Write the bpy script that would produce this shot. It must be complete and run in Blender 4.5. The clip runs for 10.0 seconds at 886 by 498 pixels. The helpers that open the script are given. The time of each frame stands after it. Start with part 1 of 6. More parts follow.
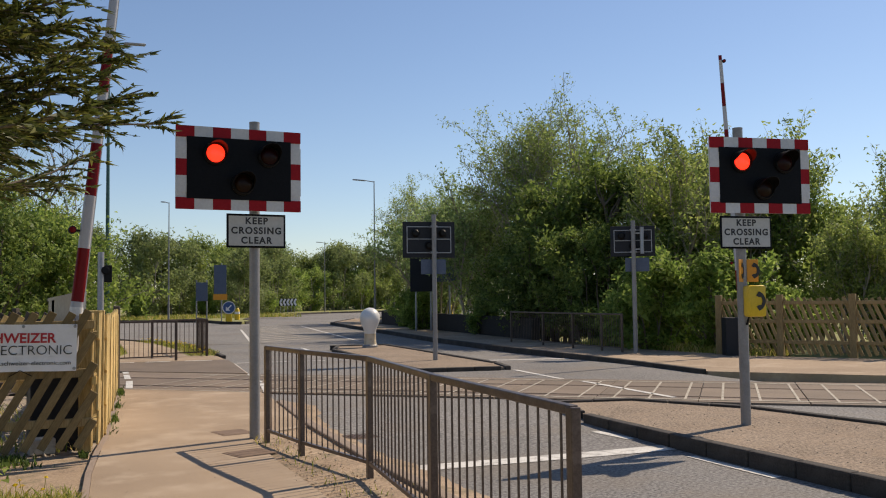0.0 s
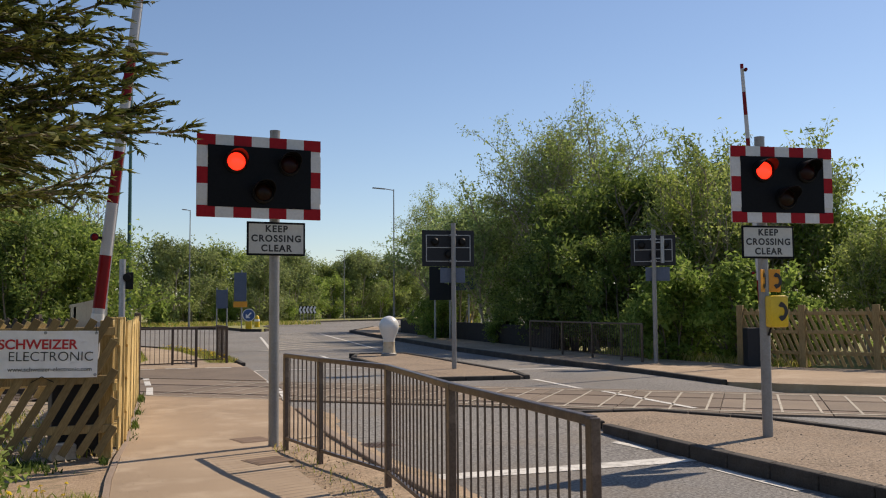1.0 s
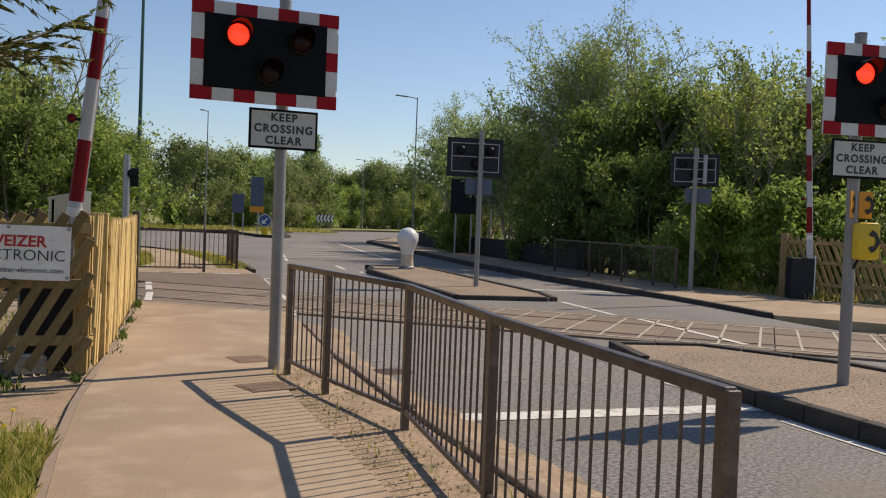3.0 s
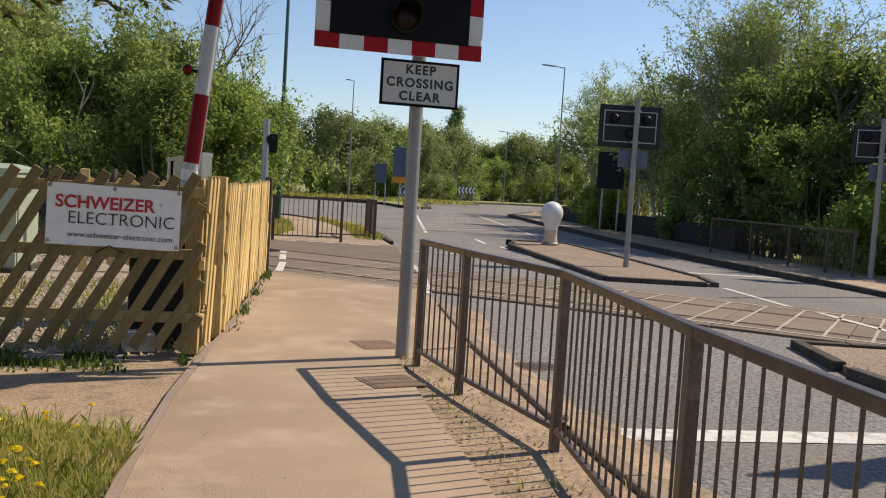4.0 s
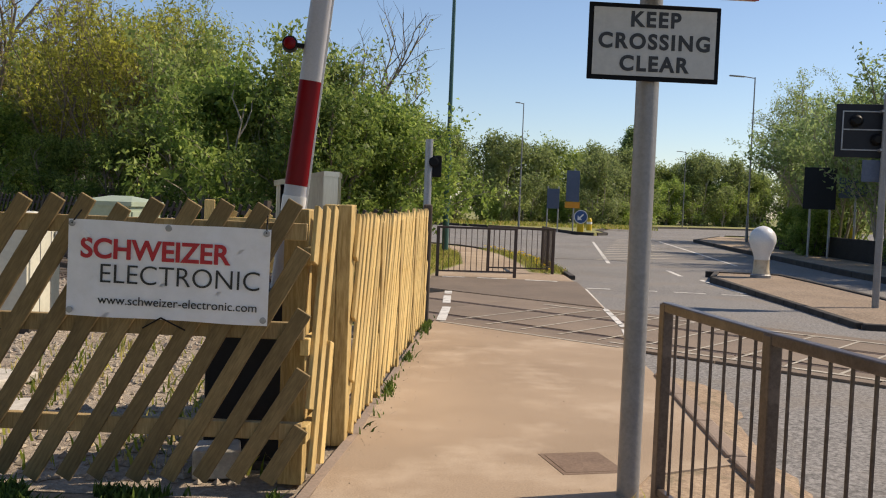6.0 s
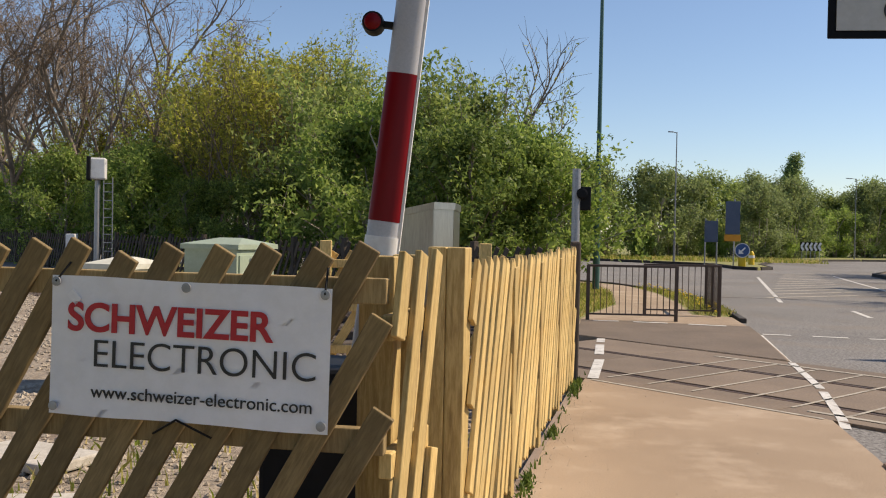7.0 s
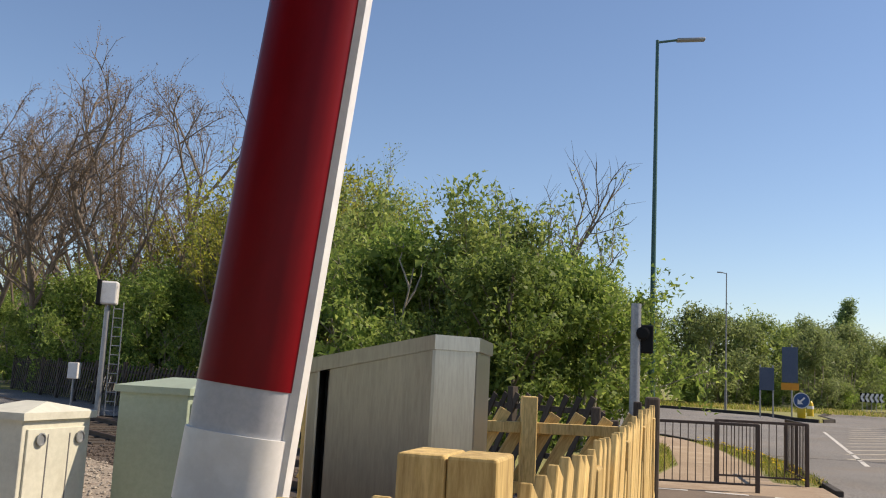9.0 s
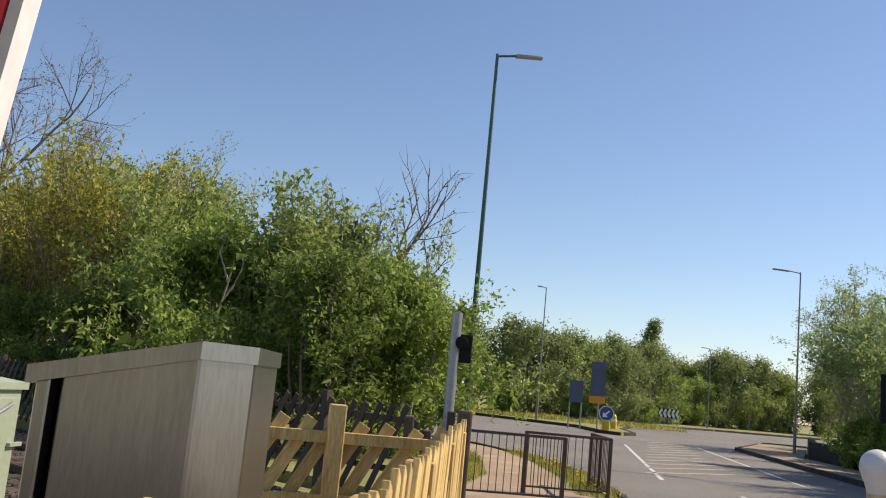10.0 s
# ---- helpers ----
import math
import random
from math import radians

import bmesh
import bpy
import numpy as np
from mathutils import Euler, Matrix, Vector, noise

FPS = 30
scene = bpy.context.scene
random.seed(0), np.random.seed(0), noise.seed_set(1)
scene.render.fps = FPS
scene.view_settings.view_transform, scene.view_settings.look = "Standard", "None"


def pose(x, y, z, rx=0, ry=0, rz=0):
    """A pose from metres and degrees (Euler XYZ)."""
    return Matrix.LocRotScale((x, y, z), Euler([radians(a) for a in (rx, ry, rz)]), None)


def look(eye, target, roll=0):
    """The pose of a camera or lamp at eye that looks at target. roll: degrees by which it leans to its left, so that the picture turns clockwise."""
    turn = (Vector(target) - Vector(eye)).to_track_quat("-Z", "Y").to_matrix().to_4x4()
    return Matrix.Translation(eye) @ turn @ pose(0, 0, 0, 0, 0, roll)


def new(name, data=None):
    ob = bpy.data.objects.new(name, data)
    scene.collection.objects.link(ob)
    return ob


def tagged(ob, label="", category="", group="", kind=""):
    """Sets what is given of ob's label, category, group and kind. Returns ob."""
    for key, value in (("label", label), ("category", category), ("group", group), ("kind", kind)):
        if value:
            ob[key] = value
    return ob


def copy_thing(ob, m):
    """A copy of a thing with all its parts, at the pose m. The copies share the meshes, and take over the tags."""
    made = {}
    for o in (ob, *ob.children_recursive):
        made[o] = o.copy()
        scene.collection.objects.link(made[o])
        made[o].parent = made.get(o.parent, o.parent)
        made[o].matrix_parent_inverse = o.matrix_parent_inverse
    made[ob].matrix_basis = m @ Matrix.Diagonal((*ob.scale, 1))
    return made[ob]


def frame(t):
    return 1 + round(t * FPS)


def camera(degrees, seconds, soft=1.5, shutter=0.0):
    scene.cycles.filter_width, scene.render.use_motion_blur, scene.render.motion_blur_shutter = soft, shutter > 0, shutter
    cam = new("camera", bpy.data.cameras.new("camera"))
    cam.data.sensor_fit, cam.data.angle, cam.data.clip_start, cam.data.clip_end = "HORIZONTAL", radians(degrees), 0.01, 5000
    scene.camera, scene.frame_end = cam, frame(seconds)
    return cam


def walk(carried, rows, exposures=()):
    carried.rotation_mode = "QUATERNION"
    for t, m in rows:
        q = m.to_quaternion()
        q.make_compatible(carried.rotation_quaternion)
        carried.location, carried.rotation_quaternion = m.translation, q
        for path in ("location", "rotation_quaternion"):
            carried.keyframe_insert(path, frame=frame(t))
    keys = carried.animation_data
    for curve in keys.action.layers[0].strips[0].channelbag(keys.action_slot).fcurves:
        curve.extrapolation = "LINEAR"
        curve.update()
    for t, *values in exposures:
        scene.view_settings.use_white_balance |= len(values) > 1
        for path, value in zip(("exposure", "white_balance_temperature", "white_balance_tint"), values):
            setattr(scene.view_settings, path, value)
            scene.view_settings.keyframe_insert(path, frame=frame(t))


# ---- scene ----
cam = camera(52.2, 10.0, 1.1)
PATH = [
    (0, (1.035, 0.005, 1.519), (1.899, 1.805, 1.627), -0.7),
    (0.5, (1.031, 0.004, 1.521), (1.875, 1.814, 1.641), -0.5),
    (1, (1.04, 0.015, 1.521), (1.865, 1.832, 1.648), -0.4),
    (1.5, (1.061, 0.065, 1.52), (1.883, 1.884, 1.644), 0.2),
    (2, (1.14, 0.301, 1.502), (2.031, 2.088, 1.605), 0.2),
    (2.2, (1.187, 0.463, 1.499), (2.114, 2.234, 1.567), -0.0),
    (3.3, (1.639, 1.779, 1.476), (2.344, 3.648, 1.376), 3.0),
    (3.5, (1.705, 2.02, 1.483), (2.351, 3.909, 1.364), 3.3),
    (4, (1.877, 2.592, 1.453), (2.379, 4.523, 1.317), 3.5),
    (4.5, (1.983, 3.282, 1.446), (2.422, 5.229, 1.326), 4.1),
    (5, (2.095, 4.011, 1.445), (2.387, 5.986, 1.319), 3.5),
    (5.2, (2.106, 4.297, 1.43), (2.371, 6.276, 1.307), 3.5),
    (6.5, (2.274, 6.263, 1.464), (2.24, 8.262, 1.395), 1.4),
    (7, (2.297, 7.061, 1.471), (2.097, 9.051, 1.444), 1.2),
    (7.5, (2.271, 7.867, 1.486), (2.059, 9.855, 1.529), 1.0),
    (8, (2.181, 8.533, 1.524), (1.893, 10.508, 1.653), 1.0),
    (8.5, (2.126, 9.088, 1.538), (1.819, 11.049, 1.778), 1.7),
    (9, (2.12, 9.469, 1.556), (1.827, 11.429, 1.827), 2.9),
    (9.5, (2.127, 9.75, 1.578), (1.947, 11.717, 1.893), 4.0),
    (10, (2.169, 9.83, 1.602), (2.249, 11.805, 1.904), 5.5),
]
walk(cam, [(t, look(eye, target, roll)) for t, eye, target, roll in PATH],
     exposures=[(t, s, 6550, 15) for t, s in ((0.0, -0.03), (2.2, -0.03), (3.5, -0.07), (4.0, 0.13), (5.0, 0.16), (6.5, 0.13), (8.0, 0.18), (10.0, 0.2))])

# ---- light ----
SUN = Vector((0.972, 0.236, 1.02)).normalized()
world = bpy.data.worlds.new("sky")
scene.world = world
world.use_nodes = True
wt = world.node_tree
sky = wt.nodes.new("ShaderNodeTexSky")
sky.sky_type = "NISHITA"
sky.sun_disc = False
sky.sun_elevation = radians(45.5)
sky.sun_rotation = math.atan2(0.972, 0.236)
sky.air_density, sky.dust_density, sky.ozone_density = 1.0, 0.2, 2.6
wt.nodes["Background"].inputs["Strength"].default_value = 0.115
wt.links.new(sky.outputs[0], wt.nodes["Background"].inputs["Color"])
sun = new("sun", bpy.data.lights.new("sun", "SUN"))
sun.data.energy, sun.data.angle, sun.data.color = 5.0, radians(0.5), (1.0, 0.87, 0.67)
sun.matrix_world = look(SUN * 50, (0, 0, 0))

# ---- materials ----


def nodes_of(name):
    m = bpy.data.materials.new(name)
    m.use_nodes = True
    nt = m.node_tree
    return m, nt, nt.nodes["Principled BSDF"]


def noise_node(nt, coord, scale, detail=4.0, rough=0.6):
    n = nt.nodes.new("ShaderNodeTexNoise")
    n.inputs["Scale"].default_value, n.inputs["Detail"].default_value, n.inputs["Roughness"].default_value = scale, detail, rough
    nt.links.new(coord, n.inputs["Vector"])
    return n.outputs["Fac"]


def ramp(nt, fac, a, b, lo=0.3, hi=0.7):
    r = nt.nodes.new("ShaderNodeValToRGB")
    r.color_ramp.elements[0].position, r.color_ramp.elements[1].position = lo, hi
    r.color_ramp.elements[0].color, r.color_ramp.elements[1].color = (*a, 1), (*b, 1)
    nt.links.new(fac, r.inputs[0])
    return r.outputs[0]


def mix(nt, fac, a, b, mode="MIX"):
    m = nt.nodes.new("ShaderNodeMix")
    m.data_type, m.blend_type = "RGBA", mode
    for sock, v in ((m.inputs[0], fac), (m.inputs[6], a), (m.inputs[7], b)):
        if isinstance(v, (int, float)):
            sock.default_value = v
        elif isinstance(v, tuple):
            sock.default_value = (*v, 1)
        else:
            nt.links.new(v, sock)
    return m.outputs[2]


def surface(name, dark, light, rough=0.8, metal=0.0, big=0.8, fine=40.0, bump=0.3, depth=0.004, stain=None, amount=0.4, own=0.0, stretch=None, spec=0.5, coord="Object", grain=0.0):
    """Two scales of variation between two tones, with fine relief; stain: a third tone in patches; own: a shade for each piece."""
    m, nt, b = nodes_of(name)
    tc = nt.nodes.new("ShaderNodeTexCoord").outputs[coord]
    if stretch:
        mp = nt.nodes.new("ShaderNodeMapping")
        mp.inputs["Scale"].default_value = stretch
        nt.links.new(tc, mp.inputs["Vector"])
        tc = mp.outputs[0]
    f1, f2 = noise_node(nt, tc, big), noise_node(nt, tc, fine, 5, 0.7)
    col = mix(nt, 0.55, ramp(nt, f1, dark, light), ramp(nt, f2, tuple(v * (1 - grain) for v in dark), tuple(v * (1 + grain) for v in light), 0.38, 0.62))
    if stain:
        f3 = noise_node(nt, tc, big * 2.7, 6, 0.65)
        r = ramp(nt, f3, (0, 0, 0), (amount,) * 3, 0.5, 0.68)
        col = mix(nt, r, col, stain)
    if own:
        oi = nt.nodes.new("ShaderNodeObjectInfo").outputs["Random"]
        col = mix(nt, 1.0, col, ramp(nt, oi, (1 - own,) * 3, (1 + own * 0.4,) * 3, 0.0, 1.0), "MULTIPLY")
    nt.links.new(col, b.inputs["Base Color"])
    b.inputs["Roughness"].default_value, b.inputs["Metallic"].default_value = rough, metal
    b.inputs["Specular IOR Level"].default_value = spec
    if bump:
        bp = nt.nodes.new("ShaderNodeBump")
        bp.inputs["Strength"].default_value, bp.inputs["Distance"].default_value = bump, depth
        nt.links.new(f2, bp.inputs["Height"])
        nt.links.new(bp.outputs[0], b.inputs["Normal"])
    return m


def leaf_material(name, tones, through_light=0.35):
    """Leaves: each leaf its own tone; some light passes through."""
    m, nt, b = nodes_of(name)
    isl = nt.nodes.new("ShaderNodeNewGeometry").outputs["Random Per Island"]
    r = nt.nodes.new("ShaderNodeValToRGB")
    r.color_ramp.elements[0].color, r.color_ramp.elements[1].color = (*tones[0], 1), (*tones[-1], 1)
    for k, c in enumerate(tones[1:-1]):
        r.color_ramp.elements.new((k + 1) / (len(tones) - 1)).color = (*c, 1)
    nt.links.new(isl, r.inputs[0])
    tc = nt.nodes.new("ShaderNodeTexCoord").outputs["Object"]
    col = mix(nt, 1.0, r.outputs[0], ramp(nt, noise_node(nt, tc, 0.7, 3), (0.62, 0.62, 0.6), (1.25, 1.2, 1.05), 0.3, 0.7), "MULTIPLY")
    nt.links.new(col, b.inputs["Base Color"])
    b.inputs["Roughness"].default_value = 0.55
    b.inputs["Specular IOR Level"].default_value = 0.25
    tr = nt.nodes.new("ShaderNodeBsdfTranslucent")
    nt.links.new(col, tr.inputs["Color"])
    ms = nt.nodes.new("ShaderNodeMixShader")
    ms.inputs[0].default_value = through_light
    nt.links.new(b.outputs[0], ms.inputs[1])
    nt.links.new(tr.outputs[0], ms.inputs[2])
    nt.links.new(ms.outputs[0], nt.nodes["Material Output"].inputs["Surface"])
    return m


def lamp_material(name, color, strength):
    m, nt, b = nodes_of(name)
    b.inputs["Base Color"].default_value = (*color, 1)
    b.inputs["Emission Color"].default_value = (*color, 1)
    b.inputs["Emission Strength"].default_value = strength
    b.inputs["Roughness"].default_value = 0.3
    return m


ASPHALT = surface("asphalt", (0.108, 0.103, 0.097), (0.252, 0.24, 0.224), 0.9, spec=0.2, grain=0.6, big=0.22, fine=30, bump=0.7, depth=0.008, stain=(0.22, 0.185, 0.145), amount=0.6)
PATH_TAR = surface("worn_red_tarmac", (0.21, 0.155, 0.105), (0.455, 0.35, 0.247), 0.92, spec=0.2, grain=0.1, big=0.45, fine=110, bump=0.2, depth=0.003, stain=(0.48, 0.385, 0.285), amount=0.7)
ISLAND = surface("dusty_island_tarmac", (0.15, 0.115, 0.084), (0.33, 0.26, 0.193), 0.95, spec=0.2, grain=0.5, big=0.9, fine=32, bump=0.8, depth=0.008, stain=(0.3, 0.22, 0.15), amount=0.5)
DECK = surface("crossing_deck", (0.13, 0.098, 0.07), (0.25, 0.19, 0.135), 0.85, big=1.2, fine=45, bump=0.5, own=0.2)
# Near-black: the shade on the kerb faces is put into the base colour
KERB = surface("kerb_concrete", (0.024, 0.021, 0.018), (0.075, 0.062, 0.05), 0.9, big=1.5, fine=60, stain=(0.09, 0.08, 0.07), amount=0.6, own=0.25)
EARTH = surface("dry_earth", (0.19, 0.13, 0.082), (0.5, 0.37, 0.245), 0.95, big=1.4, fine=35, bump=0.9, depth=0.012, stain=(0.07, 0.075, 0.03), amount=0.6)
TURF = surface("turf", (0.12, 0.145, 0.035), (0.34, 0.31, 0.11), 0.95, big=0.6, fine=25, bump=1.0, depth=0.02, stain=(0.24, 0.19, 0.10), amount=0.5)
BALLAST = surface("ballast", (0.19, 0.152, 0.11), (0.48, 0.4, 0.305), 0.95, big=0.8, fine=22, bump=1.0, depth=0.03, stain=(0.13, 0.075, 0.045), amount=0.5)
BED = surface("track_bed", (0.055, 0.04, 0.03), (0.15, 0.115, 0.088), 0.95, big=0.8, fine=22, bump=1.0, depth=0.03, stain=(0.07, 0.045, 0.03), amount=0.6)
STONE = surface("ballast_stone", (0.2, 0.168, 0.128), (0.48, 0.41, 0.32), 0.9, big=3, fine=40, bump=0.3)
PAINT_LINE = surface("worn_white_line", (0.5, 0.48, 0.43), (0.72, 0.7, 0.65), 0.75, big=2.5, fine=60, bump=0.3, stain=(0.2, 0.18, 0.16), amount=0.75)
OLD_LINE = surface("dirty_thin_line", (0.3, 0.265, 0.205), (0.55, 0.5, 0.41), 0.8, big=2.5, fine=60, bump=0.2, stain=(0.17, 0.14, 0.11), amount=0.8)
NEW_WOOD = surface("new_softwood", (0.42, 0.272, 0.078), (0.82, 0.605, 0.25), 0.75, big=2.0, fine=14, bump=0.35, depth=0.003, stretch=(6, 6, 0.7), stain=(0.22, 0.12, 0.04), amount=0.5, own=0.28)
# Same new wood as NEW_WOOD, darkened in colour for the fence's shaded side
SHADED_WOOD = surface("shaded_new_wood", (0.135, 0.092, 0.036), (0.32, 0.228, 0.098), 0.85, big=2.0, fine=14, bump=0.4, stretch=(6, 6, 0.7), own=0.35)
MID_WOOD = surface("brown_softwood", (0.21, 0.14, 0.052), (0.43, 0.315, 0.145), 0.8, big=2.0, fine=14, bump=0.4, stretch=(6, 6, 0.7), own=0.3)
EDGING = surface("edging_concrete", (0.2, 0.15, 0.11), (0.34, 0.26, 0.2), 0.9, big=1.5, fine=60)
PALE_CONCRETE = surface("pale_concrete", (0.4, 0.37, 0.32), (0.62, 0.58, 0.5), 0.9, big=3, fine=50, bump=0.4, stain=(0.3, 0.26, 0.2), amount=0.5)
COVER = surface("rusty_cover", (0.13, 0.085, 0.055), (0.25, 0.17, 0.115), 0.8, 0.2, big=4, fine=60, bump=0.5)
GREY_WOOD = surface("old_grey_wood", (0.045, 0.033, 0.024), (0.12, 0.095, 0.072), 0.9, big=2.0, fine=14, bump=0.4, stretch=(6, 6, 0.7), own=0.4)
GALV = surface("galvanised_steel", (0.26, 0.27, 0.28), (0.4, 0.41, 0.42), 0.5, 0.55, big=3, fine=30, bump=0.05)
GREY_PAINT = surface("grey_painted_pole", (0.2, 0.2, 0.2), (0.28, 0.275, 0.27), 0.45, 0.15, big=2, fine=50, bump=0.1, stain=(0.12, 0.1, 0.08), amount=0.3)
BROWN_PAINT = surface("faded_brown_paint", (0.06, 0.042, 0.033), (0.13, 0.098, 0.08), 0.36, 0.25, big=4, fine=60, bump=0.2, stain=(0.2, 0.155, 0.13), amount=0.5)
DARK_RAIL = surface("dark_rusty_rail", (0.05, 0.034, 0.026), (0.12, 0.082, 0.062), 0.6, 0.3, big=4, fine=60, bump=0.2)
TRACK_STEEL = surface("track_steel", (0.06, 0.04, 0.03), (0.14, 0.09, 0.065), 0.65, 0.5, big=3, fine=40, bump=0.2)
RED_FILM = surface("red_reflective_film", (0.15, 0.001, 0.004), (0.2, 0.002, 0.006), 0.35, spec=0.2, big=1.2, fine=30, bump=0.03, stain=(0.17, 0.004, 0.006), amount=0.4, stretch=(1, 1, 0.25))
RED_BOARD = surface("red_board_sheet", (0.27, 0.008, 0.014), (0.36, 0.013, 0.02), 0.6, spec=0.15, big=2, fine=30, bump=0)
WHITE_BOARD = surface("white_board_sheet", (0.55, 0.55, 0.54), (0.66, 0.66, 0.65), 0.6, spec=0.2, big=2, fine=30, bump=0)
GREY_FILM = surface("grey_boom_film", (0.40, 0.41, 0.43), (0.5, 0.5, 0.52), 0.38, big=2, fine=120, bump=0.05)
WHITE_GLOSS = surface("white_gloss_paint", (0.68, 0.67, 0.64), (0.82, 0.81, 0.78), 0.4, big=2, fine=30, bump=0.03, stain=(0.5, 0.47, 0.42), amount=0.3)
BLACK_BOARD = surface("black_board", (0.004, 0.0045, 0.006), (0.008, 0.009, 0.011), 0.6, spec=0.12, big=2, fine=40, bump=0.05)
BLACK = surface("black_plastic", (0.004, 0.004, 0.004), (0.009, 0.009, 0.009), 0.5, spec=0.2, big=5, fine=60, bump=0.05)
SIGN_WHITE = surface("sign_white", (0.42, 0.42, 0.395), (0.51, 0.51, 0.48), 0.4, big=1.5, fine=30, bump=0.0)
VINYL = surface("banner_vinyl", (0.72, 0.72, 0.72), (0.82, 0.82, 0.83), 0.45, big=2.2, fine=12, bump=0.15, depth=0.01)
PRINT_RED = surface("print_red", (0.4, 0.012, 0.02), (0.48, 0.02, 0.03), 0.5, big=3, fine=40, bump=0)
PRINT_BLACK = surface("print_black", (0.015, 0.015, 0.016), (0.03, 0.03, 0.03), 0.5, big=3, fine=40, bump=0)
PRINT_WHITE = surface("print_white", (0.75, 0.75, 0.75), (0.85, 0.85, 0.85), 0.5, big=3, fine=40, bump=0)
GREEN_CAB = surface("pale_green_cabinet_paint", (0.29, 0.35, 0.25), (0.37, 0.43, 0.315), 0.45, big=1.5, fine=20, bump=0.06, stain=(0.28, 0.3, 0.22), amount=0.4)
CREAM_CAB = surface("cream_cabinet_paint", (0.56, 0.55, 0.44), (0.68, 0.66, 0.54), 0.5, big=1.5, fine=20, bump=0.06, stain=(0.45, 0.42, 0.33), amount=0.4)
SILVER = surface("brushed_metal_box", (0.34, 0.325, 0.3), (0.46, 0.44, 0.41), 0.3, 0.97, big=1.5, fine=25, bump=0.05, stretch=(6, 6, 0.6))
YELLOW = surface("yellow_enamel", (0.62, 0.42, 0.01), (0.75, 0.52, 0.02), 0.4, big=4, fine=40, bump=0.03)
ORANGE = surface("orange_sign_sheet", (0.62, 0.25, 0.01), (0.72, 0.32, 0.02), 0.5, big=4, fine=40, bump=0)
BLUE = surface("blue_sign_sheet", (0.025, 0.075, 0.22), (0.04, 0.1, 0.28), 0.45, big=4, fine=40, bump=0)
SIGN_BACK = surface("grey_blue_sign_back", (0.07, 0.095, 0.15), (0.11, 0.14, 0.2), 0.6, 0.2, big=1.5, fine=20, bump=0.03)
DARK_BACK = surface("dark_sign_back", (0.006, 0.008, 0.013), (0.012, 0.015, 0.021), 0.6, 0.2, big=1.5, fine=20, bump=0.03)
TEAL = surface("teal_column_paint", (0.03, 0.09, 0.08), (0.06, 0.14, 0.125), 0.5, 0.1, big=2, fine=30, bump=0.05)
BULB = surface("frosted_white_dome", (0.62, 0.62, 0.6), (0.74, 0.74, 0.72), 0.35, big=3, fine=30, bump=0.02)
CREAM = surface("cream_plastic", (0.5, 0.43, 0.3), (0.66, 0.57, 0.42), 0.5, big=3, fine=30, bump=0.05, stain=(0.3, 0.2, 0.12), amount=0.5)
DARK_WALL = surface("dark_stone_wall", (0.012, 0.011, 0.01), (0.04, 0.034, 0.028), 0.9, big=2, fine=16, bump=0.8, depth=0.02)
BARK = surface("bark", (0.1, 0.078, 0.055), (0.24, 0.195, 0.145), 0.9, big=2, fine=18, bump=0.8, depth=0.01, stretch=(3, 3, 0.7))
BARK_PALE = surface("pale_bark", (0.2, 0.17, 0.13), (0.42, 0.37, 0.3), 0.85, big=2, fine=18, bump=0.5, stretch=(3, 3, 0.7))
TWIG_RED = surface("budding_twigs", (0.13, 0.105, 0.085), (0.28, 0.23, 0.185), 0.9, big=1.5, fine=18, bump=0.0)
DEEP = leaf_material("deep_green_leaves", [(0.084, 0.138, 0.034), (0.168, 0.243, 0.059), (0.318, 0.406, 0.107)], 0.5)
FRESH = leaf_material("fresh_green_leaves", [(0.16, 0.231, 0.061), (0.285, 0.366, 0.106), (0.457, 0.537, 0.176)], 0.55)
YELLOWISH = leaf_material("yellow_green_leaves", [(0.23, 0.251, 0.045), (0.387, 0.405, 0.07), (0.585, 0.576, 0.115)], 0.55)
OLIVE = leaf_material("olive_willow_leaves", [(0.189, 0.268, 0.109), (0.3, 0.404, 0.164), (0.429, 0.547, 0.237)], 0.5)
SCRUB = leaf_material("olive_brown_scrub", [(0.158, 0.201, 0.079), (0.251, 0.309, 0.121), (0.353, 0.433, 0.173)], 0.5)
# The hawthorn leaf of DEEP again, with brighter lighting put into its tones
HEDGE_LIT = leaf_material("sunlit_hawthorn_leaves", [(0.138, 0.224, 0.053), (0.263, 0.373, 0.086), (0.457, 0.556, 0.156)], 0.55)
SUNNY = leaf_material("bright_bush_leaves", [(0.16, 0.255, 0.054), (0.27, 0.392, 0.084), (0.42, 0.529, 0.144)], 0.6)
BIRCH_L = leaf_material("pale_birch_leaves", [(0.182, 0.245, 0.07), (0.286, 0.375, 0.112), (0.43, 0.519, 0.182)], 0.5)
BUDS = leaf_material("brown_buds", [(0.16, 0.10, 0.065), (0.24, 0.16, 0.10), (0.3, 0.22, 0.13)])
NEEDLES = leaf_material("conifer_sprays", [(0.045, 0.062, 0.018), (0.105, 0.13, 0.034), (0.22, 0.22, 0.055)], 0.4)
WEEDS = leaf_material("dark_leafy_weeds", [(0.05, 0.085, 0.02), (0.1, 0.16, 0.035), (0.18, 0.26, 0.055)], 0.4)
BLADES = leaf_material("grass_blades", [(0.13, 0.19, 0.028), (0.3, 0.36, 0.055), (0.52, 0.48, 0.14), (0.68, 0.55, 0.28)], 0.45)
PETAL = leaf_material("dandelion_petals", [(0.8, 0.6, 0.005), (0.88, 0.72, 0.01)], 0.2)
RED_LIT = lamp_material("lit_red_lamp", (1.0, 0.03, 0.01), 2.2)
